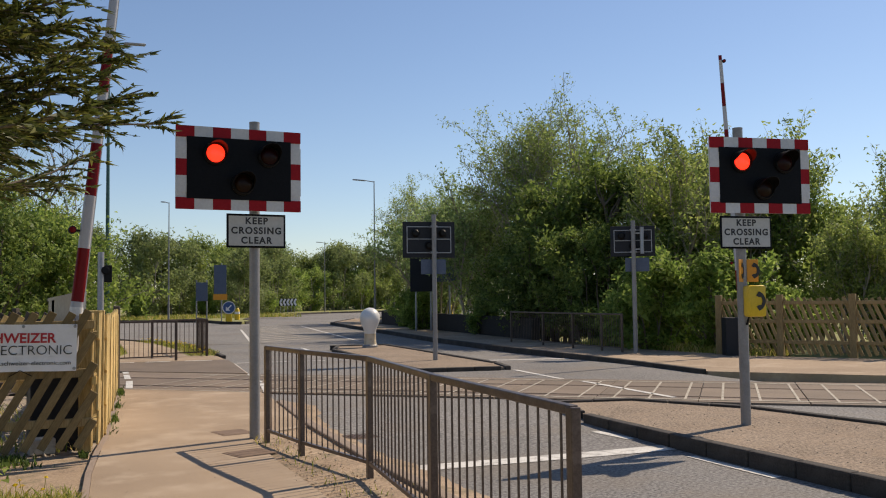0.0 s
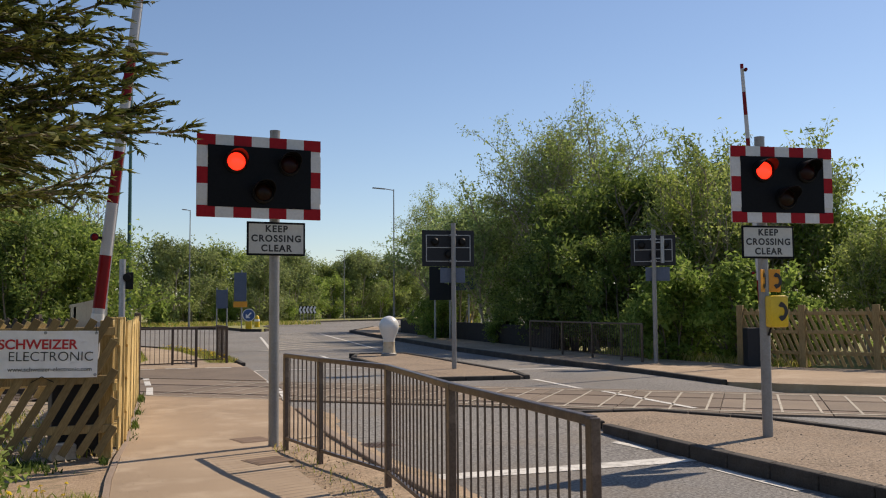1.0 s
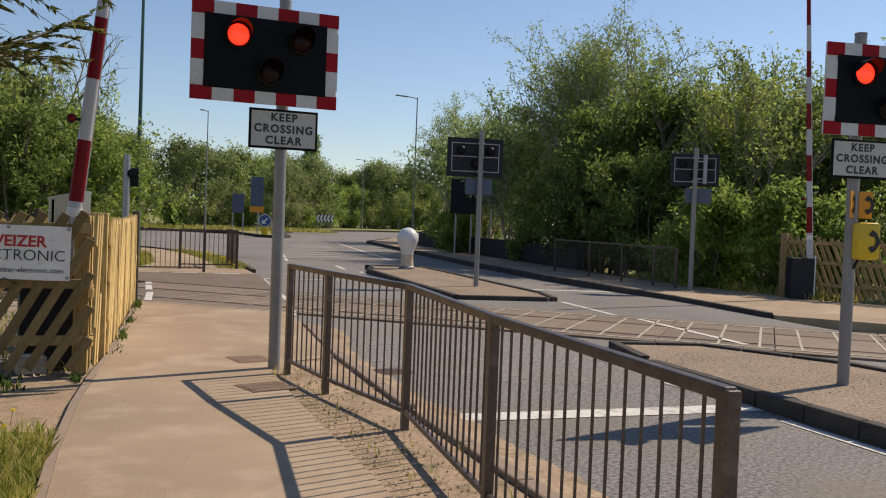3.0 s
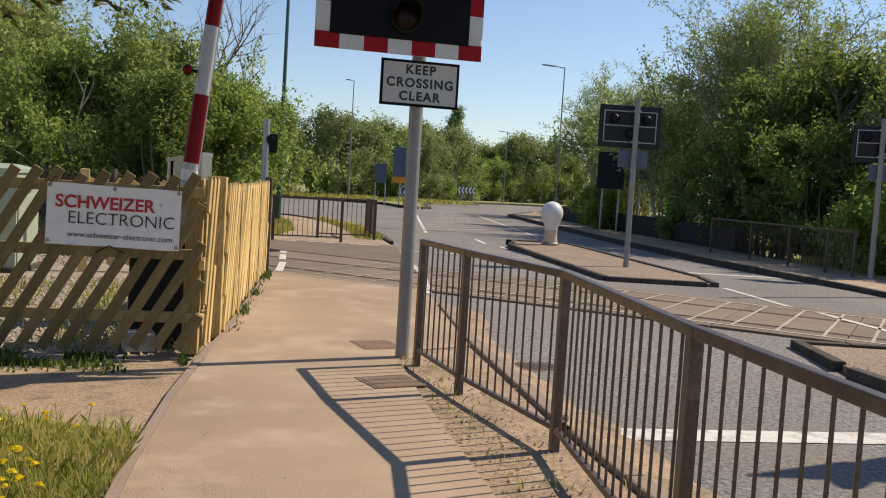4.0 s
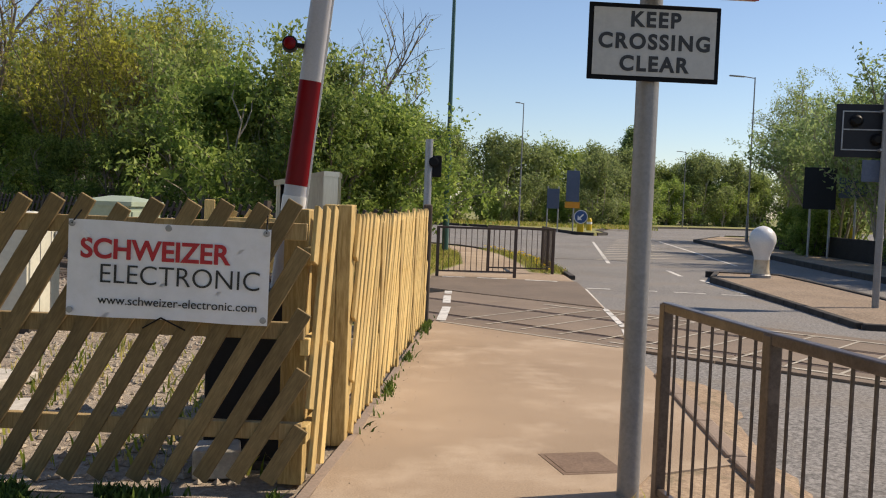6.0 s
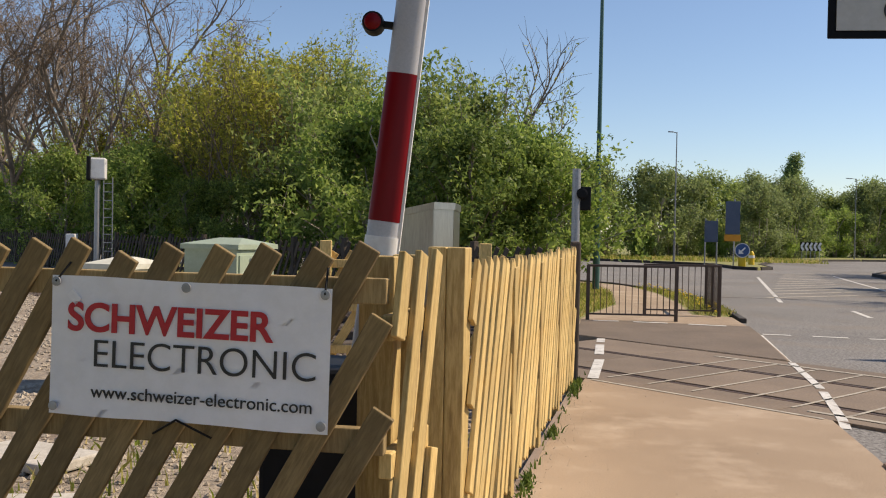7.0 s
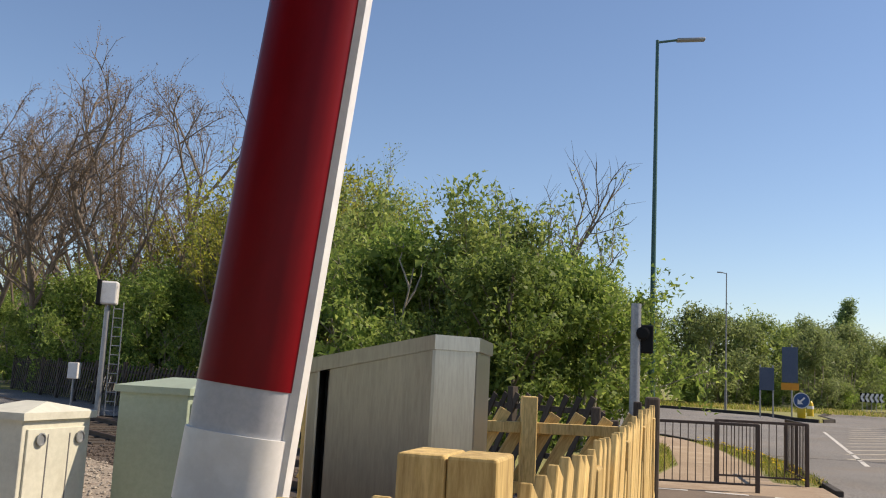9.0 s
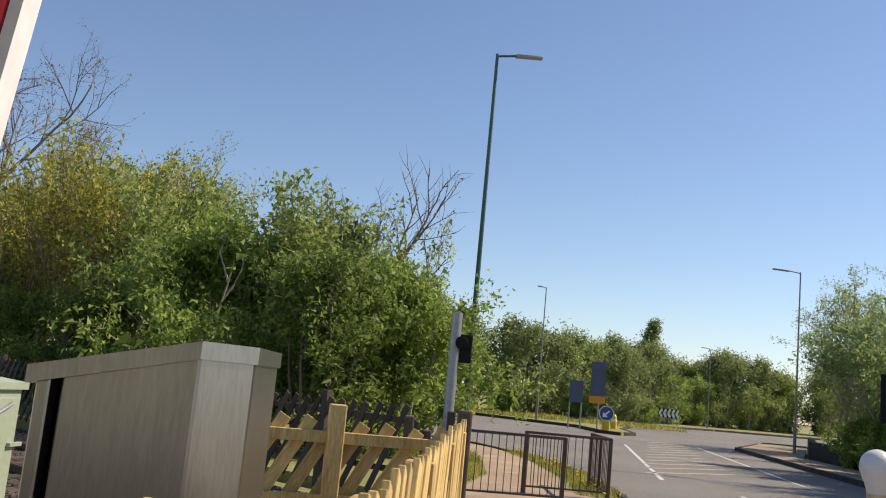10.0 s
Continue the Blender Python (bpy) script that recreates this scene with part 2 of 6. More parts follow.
LENS_DARK = surface("dark_red_lens", (0.012, 0.002, 0.002), (0.02, 0.003, 0.003), 0.3, spec=0.15, big=5, fine=60, bump=0)
LENS_AMBER = surface("dark_amber_lens", (0.012, 0.004, 0.0015), (0.018, 0.006, 0.002), 0.3, spec=0.15, big=5, fine=60, bump=0)

# ---- shape helpers ----


def box(bm, c, s, m=None, bevel=0.0):
    r = bmesh.ops.create_cube(bm, size=1.0, matrix=Matrix.Translation(c) @ (m or Matrix()) @ Matrix.Diagonal((*s, 1)))
    if bevel:
        edges = {e for v in r["verts"] for e in v.link_edges}
        bmesh.ops.bevel(bm, geom=list(edges), offset=bevel, segments=2, profile=0.5, affect="EDGES")
    return bm


def rod(bm, p, q, r0, r1=None, seg=12, caps=True):
    p, q = Vector(p), Vector(q)
    d = q - p
    m = Matrix.Translation((p + q) / 2) @ d.to_track_quat("Z", "Y").to_matrix().to_4x4()
    bmesh.ops.create_cone(bm, cap_ends=caps, segments=seg, radius1=r0, radius2=r0 if r1 is None else r1, depth=d.length, matrix=m)
    return bm


def lathe(bm, profile, seg=20, m=None):
    """A round body from (radius, height) pairs."""
    rings = []
    for r, z in profile:
        rings.append([bm.verts.new((m or Matrix()) @ Vector((r * math.cos(a * math.tau / seg), r * math.sin(a * math.tau / seg), z))) for a in range(seg)])
    for lo, hi in zip(rings, rings[1:]):
        for a in range(seg):
            bm.faces.new((lo[a], lo[(a + 1) % seg], hi[(a + 1) % seg], hi[a]))
    bm.faces.new(rings[-1])
    bm.faces.new(rings[0][::-1])
    return bm


def prism(bm, pts, z0, z1):
    """An upright slab over a plan outline."""
    lo, hi = [bm.verts.new((x, y, z0)) for x, y in pts], [bm.verts.new((x, y, z1)) for x, y in pts]
    n = len(pts)
    bm.faces.new(hi)
    bm.faces.new(lo[::-1])
    for a in range(n):
        bm.faces.new((lo[a], lo[(a + 1) % n], hi[(a + 1) % n], hi[a]))
    bmesh.ops.recalc_face_normals(bm, faces=bm.faces)
    return bm


def smooth(me, angle=40):
    for p in me.polygons:
        p.use_smooth = True
    me.set_sharp_from_angle(angle=radians(angle))


def mesh_of(name, bm, material, soft=False):
    me = bpy.data.meshes.new(name)
    bm.to_mesh(me)
    bm.free()
    me.materials.append(material)
    if soft:
        smooth(me)
    return me


def part(name, bm, material, parent, label="", soft=False):
    ob = new(name, bm if isinstance(bm, bpy.types.Mesh) else mesh_of(name, bm, material, soft))
    ob.parent = parent
    return tagged(ob, label)


def placed(name, me, parent, m):
    ob = new(name, me)
    ob.parent = parent
    ob.matrix_basis = m
    return ob


def thing(name, m, label, category, group="", kind=""):
    ob = new(name)
    ob.empty_display_size = 0.2
    ob.matrix_basis = m
    return tagged(ob, label, category, group, kind)


def solid(name, bm, material, label, category, kind="", m=None, soft=False):
    ob = new(name, mesh_of(name, bm, material, soft))
    if m:
        ob.matrix_basis = m
    return tagged(ob, label, category, "", kind)


def heading(u):
    """The pose at (x, y) whose x axis runs along u in plan."""
    return math.degrees(math.atan2(u[1], u[0]))


def lettering(name, text, size, material, parent, m, label="", squeeze=1.0, bold=0.0, spacing=1.0, across=0.0):
    cu = bpy.data.curves.new(name, "FONT")
    cu.body, cu.size, cu.align_x, cu.align_y, cu.extrude, cu.offset, cu.space_character = text, size, "CENTER", "CENTER", 0.0015, bold, spacing
    tmp = bpy.data.objects.new(name, cu)
    scene.collection.objects.link(tmp)
    me = bpy.data.meshes.new_from_object(tmp.evaluated_get(bpy.context.evaluated_depsgraph_get()))
    bpy.data.objects.remove(tmp)
    bpy.data.curves.remove(cu)
    if across:
        xs = [v.co.x for v in me.vertices]
        squeeze = across / (max(xs) - min(xs))
    me.materials.clear()
    me.materials.append(material)
    ob = new(name, me)
    ob.parent = parent
    ob.matrix_basis = m @ Matrix.Diagonal((squeeze, 1, 1, 1))
    return tagged(ob, label)


def along(pts, step):
    """Points every step metres along a plan line, with the direction there."""
    out = []
    for (x0, y0), (x1, y1) in zip(pts, pts[1:]):
        d = math.hypot(x1 - x0, y1 - y0)
        for k in range(max(1, round(d / step))):
            f = k * step / d
            out.append((x0 + (x1 - x0) * f, y0 + (y1 - y0) * f, (x1 - x0) / d, (y1 - y0) / d))
    return out


def at_y(line, y):
    """x of a plan line at y."""
    return float(np.interp(y, [p[1] for p in line], [p[0] for p in line]))


# ---- plan: the track's frame, the road's edges ----
N, T = Vector((0.683, 0.73)), Vector((0.73, -0.683))
RAILS = (14.8, 16.24)


def tn(t, n):
    p = T * t + N * n
    return p.x, p.y


LEFT = [(3.9, -40), (3.95, 2), (4.05, 5), (4.2, 8), (4.4, 11), (4.9, 15), (5.3, 17.5), (6.0, 22.3), (6.45, 26), (6.7, 30), (6.3, 34)]
RIGHT = [(12.8, -40), (12.9, 10), (13.1, 13.2), (13.8, 17.2), (14.35, 24), (15.1, 30.1), (18.4, 49), (19.5, 55), (24.8, 65.5), (33, 84), (60, 110)]


def road_z(x, y):
    d = N.x * x + N.y * y - 15.8
    d = -d if d < 0 else d * 0.55
    f = min(1, max(0, (d - 2.6) / 3.2))
    return -0.03 - 0.07 * f * f * (3 - 2 * f)


def strip(bm, pts, width, lift=0.006, step=0.25, level=None):
    """A painted line on the road, laid over its rise."""
    prev = None
    samples = along(pts, step)
    x1, y1 = pts[-1]
    samples.append((x1, y1, *samples[-1][2:]))
    for x, y, ux, uy in samples:
        pair = []
        for s in (-1, 1):
            px, py = x - uy * s * width / 2, y + ux * s * width / 2
            n = N.x * px + N.y * py
            deck = 14.18 < n < 17.46
            pair.append(bm.verts.new((px, py, level if level is not None else (0.0 if deck else road_z(px, py)) + lift)))
        if prev:
            bm.faces.new((prev[0], pair[0], pair[1], prev[1]))
        prev = pair
    bmesh.ops.recalc_face_normals(bm, faces=bm.faces)
    return bm


# ---- ground and road ----
bm = bmesh.new()
bmesh.ops.create_grid(bm, x_segments=60, y_segments=60, size=600, matrix=Matrix.Translation((0, 100, -0.18)))
solid("ground", bm, TURF, "grassy flat ground under everything", "ground", "structure")

bm = bmesh.new()
rows = [-40, -30, -20, -14, -10, -7, -5] + [-4 + 0.5 * k for k in range(76)] + [34.01, 38, 44, 51, 58, 66, 75, 84, 95, 110]
grid = []
for y in rows:
    lo, hi = (at_y(LEFT, y) if y <= 34 else -110), (at_y(RIGHT, y) if y < 84 else 160)
    lo = lo - 0.05
    cols = [lo + (hi + 0.05 - lo) * k / 24 for k in range(25)]
    grid.append([bm.verts.new((x, y, road_z(x, y))) for x in cols])
for a, b in zip(grid, grid[1:]):
    for k in range(24):
        bm.faces.new((a[k], a[k + 1], b[k + 1], b[k]))
solid("road", bm, ASPHALT, "worn grey asphalt road with dusty patches", "road", "structure")


def kerb_row(name, pts, width=0.13, top=0.03, label="grey concrete kerb stones", length=0.9, closed=False, material=None):
    """Kerb stones laid end to end, each a piece; built where one could pick them apart, joined farther off."""
    holder = thing(name, Matrix(), label, "kerb", kind="structure")
    if closed:
        pts = pts + [pts[0]]
    bm = bmesh.new()
    box(bm, (0, 0, -0.11), (length - 0.012, width, 0.28), bevel=0.018)
    me = mesh_of("kerb_stone", bm, material or KERB)
    for x, y, ux, uy in along(pts, length):
        mx, my = x + ux * length / 2, y + uy * length / 2
        placed("kerb_stone", me, holder, pose(mx, my, top, 0, 0, heading((ux, uy))))
    return holder


bm = bmesh.new()
edge = [(1.35, 4), (1.58, 7.3), (1.72, 8.7), (1.9, 9.95), (2.7, 15.9), (2.88, 16.8), (4.82, 14.92)]
prism(bm, [(0.6, -30), (0.95, -2), *edge, (4.7, 13.6), (4.5, 12), (4.32, 10.6), (3.72, 10.35), (3.45, 9.9), (3.34, 8.4), (3.24, 6.3), (3.05, 3), (3.0, -30)], -0.2, 0.0)
solid("pavement_near", bm, PATH_TAR, "sunlit worn reddish-brown tarmac footpath", "pavement", "structure")
bm = bmesh.new()
prism(bm, [(3.0, -30), (3.05, 3), (3.24, 6.3), (3.34, 8.4), (3.45, 9.9), (3.72, 10.35), (4.3, 10.6), (4.32, 10.5), (4.06, 8), (3.9, 5), (3.8, 2), (3.75, -30)], -0.2, -0.012)
solid("earth_strip", bm, EARTH, "bare dry earth strip beneath the guard rail", "ground", "structure")
kerb_row("kerb_near", [(3.87, -14), (3.89, 2), (3.99, 5), (4.14, 8), (4.36, 10.7), (4.75, 13.6)], top=-0.006, material=EDGING, label="low sandy kerb stones beside the guard rail")
# dust banked in the gutter, thinning out over the lane
bm = bmesh.new()
prev = None
for k in range(110):
    y = -2 + 0.14 * k
    x = at_y(LEFT, y)
    w = 0.34 + 0.2 * noise.noise(Vector((0.9 * y, 0.3, 0))) + 0.09 * noise.noise(Vector((4.1 * y, 2.0, 0)))
    row = [bm.verts.new((x - 0.05, y, -0.012)), bm.verts.new((x + 0.12, y, road_z(x, y) + 0.04)), bm.verts.new((x + w, y, road_z(x + w, y) + 0.004))]
    if prev:
        for q in range(2):
            bm.faces.new((prev[q], prev[q + 1], row[q + 1], row[q]))
    prev = row
bmesh.ops.recalc_face_normals(bm, faces=bm.faces)
solid("gutter_dust", bm, EARTH, "dry sandy dust banked along the gutter", "ground", "structure", soft=True)
# low edging along the path, on the verge side
bm = bmesh.new()
for (a, b) in zip([(0.95, -2), (1.35, 4), (1.58, 7.3), (1.72, 8.7), (1.88, 9.85), (2.06, 10.9)], [(1.35, 4), (1.58, 7.3), (1.72, 8.7), (1.88, 9.85), (2.06, 10.9), (2.78, 16.3)]):
    u = (Vector(b) - Vector(a))
    box(bm, ((a[0] + b[0]) / 2 - 0.03, (a[1] + b[1]) / 2, -0.056), (u.length, 0.055, 0.126), Matrix.Rotation(math.atan2(u.y, u.x), 4, "Z"))
solid("path_edging", bm, EDGING, "thin worn concrete edging along the footpath", "edging", "structure")

# verge beside the first stretch: earth near the fence, turf nearer
bm = bmesh.new()
prism(bm, [(-30, -30), (0.58, -30), (0.93, -2), (1.32, 4), (1.55, 7.3), (1.69, 8.7), (1.82, 9.85), (-5.5, 10.5), (-30, 13)], -0.2, -0.03)
solid("verge_near", bm, EARTH, "dry trampled earth verge with patchy grass", "verge", "structure")

bm = bmesh.new()
prism(bm, [(-12, -20), (0.55, -20), (0.9, -2), (1.27, 4), (1.48, 7.0), (1.4, 7.9), (0.7, 8.3), (-0.4, 8.2), (-12, 8.4)], -0.1, -0.022)
solid("turf_near", bm, TURF, "rough turf in full growth beside the path", "verge", "structure")

# enclosure behind the fence
bm = bmesh.new()
prism(bm, [(1.9, 9.93), (2.7, 16.0), tn(-10.2, 13.2), tn(-70, 13.2), (-60, 40), (-30, 13.05), (-5.5, 10.55)], -0.2, -0.05)
solid("gravel_yard", bm, BALLAST, "stony gravel yard with patches of earth", "ground", "structure")

# path beyond the crossing
bm = bmesh.new()
prism(bm, [tn(-12.4, 17.46), (5.52, 18.76), (5.98, 22.3), (6.2, 25.3), (5.5, 25.7), (5.75, 29), (5.75, 33), (5.3, 37), (3.0, 40.5), (1.2, 39), (4.2, 36.5), (4.55, 33), (4.2, 28), (3.4, 25.0), (3.1, 23.5)], -0.2, 0.006)
solid("pavement_far", bm, PATH_TAR, "faded reddish footpath leading on past the crossing", "pavement", "structure")
bm = bmesh.new()
prism(bm, [tn(-12.3, 17.47), (5.5, 18.8), (5.97, 22.3), (6.1, 23.4), (3.2, 23.8), (3.05, 22.2)], -0.1, 0.011)
solid("apron_far", bm, DECK, "darker tarmac apron past the rails", "pavement", "structure")
bm = bmesh.new()
prism(bm, [(2.3, 21.8), (2.8, 22.2), (3.1, 23.6), (6.1, 25.3), (6.32, 26), (6.57, 30), (6.2, 33.9), (4.9, 38), (2, 41.5), (-6, 45), (-50, 56), (-60, 48), tn(-45, 18.9), tn(-13.3, 18.9)], -0.2, 0.0)
solid("verge_far", bm, TURF, "grass verge dotted with yellow flowers", "verge", "structure")
kerb_row("kerb_far", [(6.26, 24.6), (6.38, 26), (6.63, 30), (6.25, 34), (4.95, 38.1), (2, 41.6), (-6, 45.1)], top=0.02, label="pale kerb bending away past the crossing")

# right-hand pavement
bm = bmesh.new()
prism(bm, [(13.42, 13.85), (13.9, 17.2), (14.45, 24), (15.2, 30.1), (18.5, 49), (19.6, 55), (24.9, 65.4), (27.5, 64.5), (20.9, 50.5), (17.9, 30), (17.2, 24), (17.1, 19), (17.6, 16.3), (19.3, 13.6), (24, 6), (18.9, 6.9)], -0.2, 0.02)
solid("pavement_right", bm, PATH_TAR, "brown tarmac pavement along the far side", "pavement", "structure")
kerb_row("kerb_right", [(13.35, 13.9), (13.83, 17.2), (14.38, 24), (15.13, 30.1), (18.43, 49), (19.53, 55), (24.8, 65.4)], top=0.035, label="kerb along the far pavement, darkened for shade")

# islands
ISL_A = [(8.0, 10.9), (7.56, 9.5), (7.42, 7.7), (7.28, 5), (7.05, -12), (9.6, -12), (10.0, 7.2), (9.85, 9.0), (9.1, 10.6)]
ISL_B = [(8.75, 17.35), (10.65, 16.9), (11.05, 18.2), (11.4, 21.5), (11.8, 25), (12.0, 27.2), (10.5, 27.5), (9.7, 25.6), (9.15, 21)]
for nm, pts, lab in (("traffic_island_near", ISL_A, "dusty brown tarmac traffic island"), ("traffic_island_far", ISL_B, "low brown traffic island past the crossing")):
    c = Vector((sum(p[0] for p in pts) / len(pts), sum(p[1] for p in pts) / len(pts)))
    inner = []
    for p in pts:
        d = (c - Vector(p))
        inner.append(tuple(Vector(p) + d.normalized() * 0.06))
    bm = bmesh.new()
    prism(bm, inner, -0.2, 0.025)
    solid(nm, bm, ISLAND, lab, "traffic island", "structure")
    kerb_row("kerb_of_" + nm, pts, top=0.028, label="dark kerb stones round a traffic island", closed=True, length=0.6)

# far verges: beyond the arm, and the roundabout's middle
bm = bmesh.new()
prism(bm, [(15.2, 61), (16.5, 63), (17.5, 70), (20, 78), (24, 90), (34, 99), (60, 112), (60, 200), (-160, 200), (-120, 84), (-10, 79), (8, 75.5), (14.2, 68.5), (14.4, 62)], -0.2, 0.05)
solid("verge_beyond", bm, TURF, "grass bank beyond the junction", "verge", "structure")
kerb_row("kerb_beyond", [(60, 112), (34, 99), (24, 90), (20, 78), (17.5, 70), (16.5, 63), (15.2, 61), (14.4, 62), (14.2, 68.5), (8, 75.5), (-10, 79), (-40, 81)], top=0.06, label="dark kerb of the grass bank", length=1.8)

# ---- the level crossing's deck and track ----
deck = thing("crossing_deck", Matrix(), "dark worn panels between and beside the rails", "crossing deck", kind="structure")
T0, T1, STEP = -11.7, 6.3, 1.5
for n0, n1 in ((14.2, RAILS[0] - 0.06), (RAILS[0] + 0.09, RAILS[1] - 0.09), (RAILS[1] + 0.06, 17.44)):
    w = n1 - n0
    bm = bmesh.new()
    box(bm, (0, 0, -0.05), (STEP - 0.014, w, 0.1), bevel=0.006)
    me = mesh_of("panel", bm, DECK)
    for k in range(round((T1 - T0) / STEP)):
        x, y = tn(T0 + (k + 0.5) * STEP, (n0 + n1) / 2)
        placed("panel", me, deck, pose(x, y, 0, 0, 0, heading(T)))


def rail_bar(length):
    bm = bmesh.new()
    box(bm, (0, 0, -0.02), (length, 0.07, 0.04), bevel=0.008)
    box(bm, (0, 0, -0.085), (length, 0.018, 0.1))
    box(bm, (0, 0, -0.14), (length, 0.14, 0.02))
    return bm


track = thing("railway_track", Matrix(), "rusty single railway track on wooden sleepers", "railway track", kind="structure")
for n in RAILS:
    for t in (-62, -50, -38, -26, -14, -2, 10, 22):
        x, y = tn(t + 6, n)
        part("rail", rail_bar(12.0), TRACK_STEEL, track).matrix_basis = pose(x, y, -0.002, 0, 0, heading(T))
bm = bmesh.new()
box(bm, (0, 0, -0.02), (0.25, 2.6, 0.12), bevel=0.012)
me = mesh_of("sleeper", bm, GREY_WOOD)
for k in range(64):
    t = -12.0 - 0.68 * k
    x, y = tn(t, sum(RAILS) / 2)
    placed("sleeper", me, track, pose(x, y, -0.135, 0, 0, heading(T)))
for k in range(24):
    x, y = tn(7.0 + 0.68 * k, sum(RAILS) / 2)
    placed("sleeper", me, track, pose(x, y, -0.135, 0, 0, heading(T)))
bm = bmesh.new()
for t0, t1 in ((-75, T0 - 0.02), (T1 + 0.02, 45)):
    pts = [tn(t0, 13.2), tn(t1, 13.2), tn(t1, 18.1), tn(t0, 18.1)]
    prism(bm, pts, -0.25, -0.13)
solid("ballast_bed", bm, BED, "brownish ballast under the track", "ballast", "structure")

# ---- road markings ----


def marking(name, lines, width, material, label, level=None):
    bm = bmesh.new()
    for pts in lines:
        strip(bm, pts, width, level=level)
    return solid(name, bm, material, label, "road marking", "structure")


marking("stop_line", [[(4.4, 7.97), (7.35, 7.7)]], 0.28, PAINT_LINE, "broad white stop line across the lane")
marking("stop_line_far", [[(11.6, 19.95), (14.0, 19.6)]], 0.25, PAINT_LINE, "white stop line across the opposite lane")
marking("centre_line", [[(10.75, 16.8), (10.35, 14.0)], [(10.3, 13.6), (9.95, 10.7)], [(7.25, 8.9), (7.32, 8.3)], [(7.22, 7.2), (7.15, 6.0)]], 0.11, PAINT_LINE, "worn white lane line over the crossing")
marking("edge_line_path", [[(2.95, 16.75), (3.13, 18.3)], [(3.16, 18.8), (3.25, 19.9)], [(3.28, 20.2), (3.38, 21.4)]], 0.12, PAINT_LINE, "white painted dashes edging the footway")
marking("edge_line_road", [[(4.86, 14.7), (5.2, 16.4)], [(5.24, 16.6), (5.5, 18.6)], [(5.52, 18.75), (6.0, 22.25)]], 0.085, PAINT_LINE, "white line between footway and road")
marking("path_end_line", [[(2.92, 16.68), (4.76, 14.95)]], 0.05, OLD_LINE, "thin pale line ending the footway at the deck", 0.005)
marking("path_dashes", [[(3.4, 23.66), (3.85, 23.62)], [(4.1, 23.58), (4.7, 23.5)], [(5.05, 23.42), (5.68, 23.28)]], 0.13, PAINT_LINE, "white dashes across the footway", 0.016)
marking("give_way_dashes", [[(6.08, 22.42), (6.52, 22.37)], [(6.85, 22.33), (7.4, 22.26)], [(7.7, 22.22), (8.3, 22.15)], [(8.6, 22.11), (9.1, 22.05)]], 0.13, PAINT_LINE, "white dashes across path and lane")
hatch = [[tn(-9.25 + 0.52 * k, 14.45), tn(-9.25 + 0.52 * k, 17.05)] for k in range(26)]
marking("crossing_hatching", hatch, 0.036, OLD_LINE, "thin faded cross lines between the rails")
marking("crossing_bounds", [[tn(-7.0, 14.42), tn(4.2, 14.42)], [tn(-9.6, 17.08), tn(3.5, 17.08)]], 0.07, OLD_LINE, "thin faded lines bounding the crossing")
far_hatch = [[(9.0 + 0.55 * k, 34 + 1.9 * k), (12.4 + 0.45 * k, 36.5 + 1.9 * k)] for k in range(12)]
marking("junction_hatching", far_hatch, 0.22, OLD_LINE, "faded hatched area in the junction's middle")
marking("junction_lines", [[(9.6, 27.5), (9.9, 29.5)], [(9.2, 22.5), (9.75, 26.5)], [(8.9, 32), (12.6, 50)], [(13.2, 33), (17.2, 54)]], 0.12, PAINT_LINE, "white lines in the junction")

# ---- wooden fences ----


def slat_mesh(name, length, width, thick, material):
    bm = bmesh.new()
    box(bm, (0, 0, 0), (width, thick, length), bevel=0.004)
    return mesh_of(name, bm, material)


def post_mesh(w, h, material):
    bm = bmesh.new()
    box(bm, (0, 0, h / 2), (w, w, h), bevel=0.008)
    return mesh_of("post", bm, material)


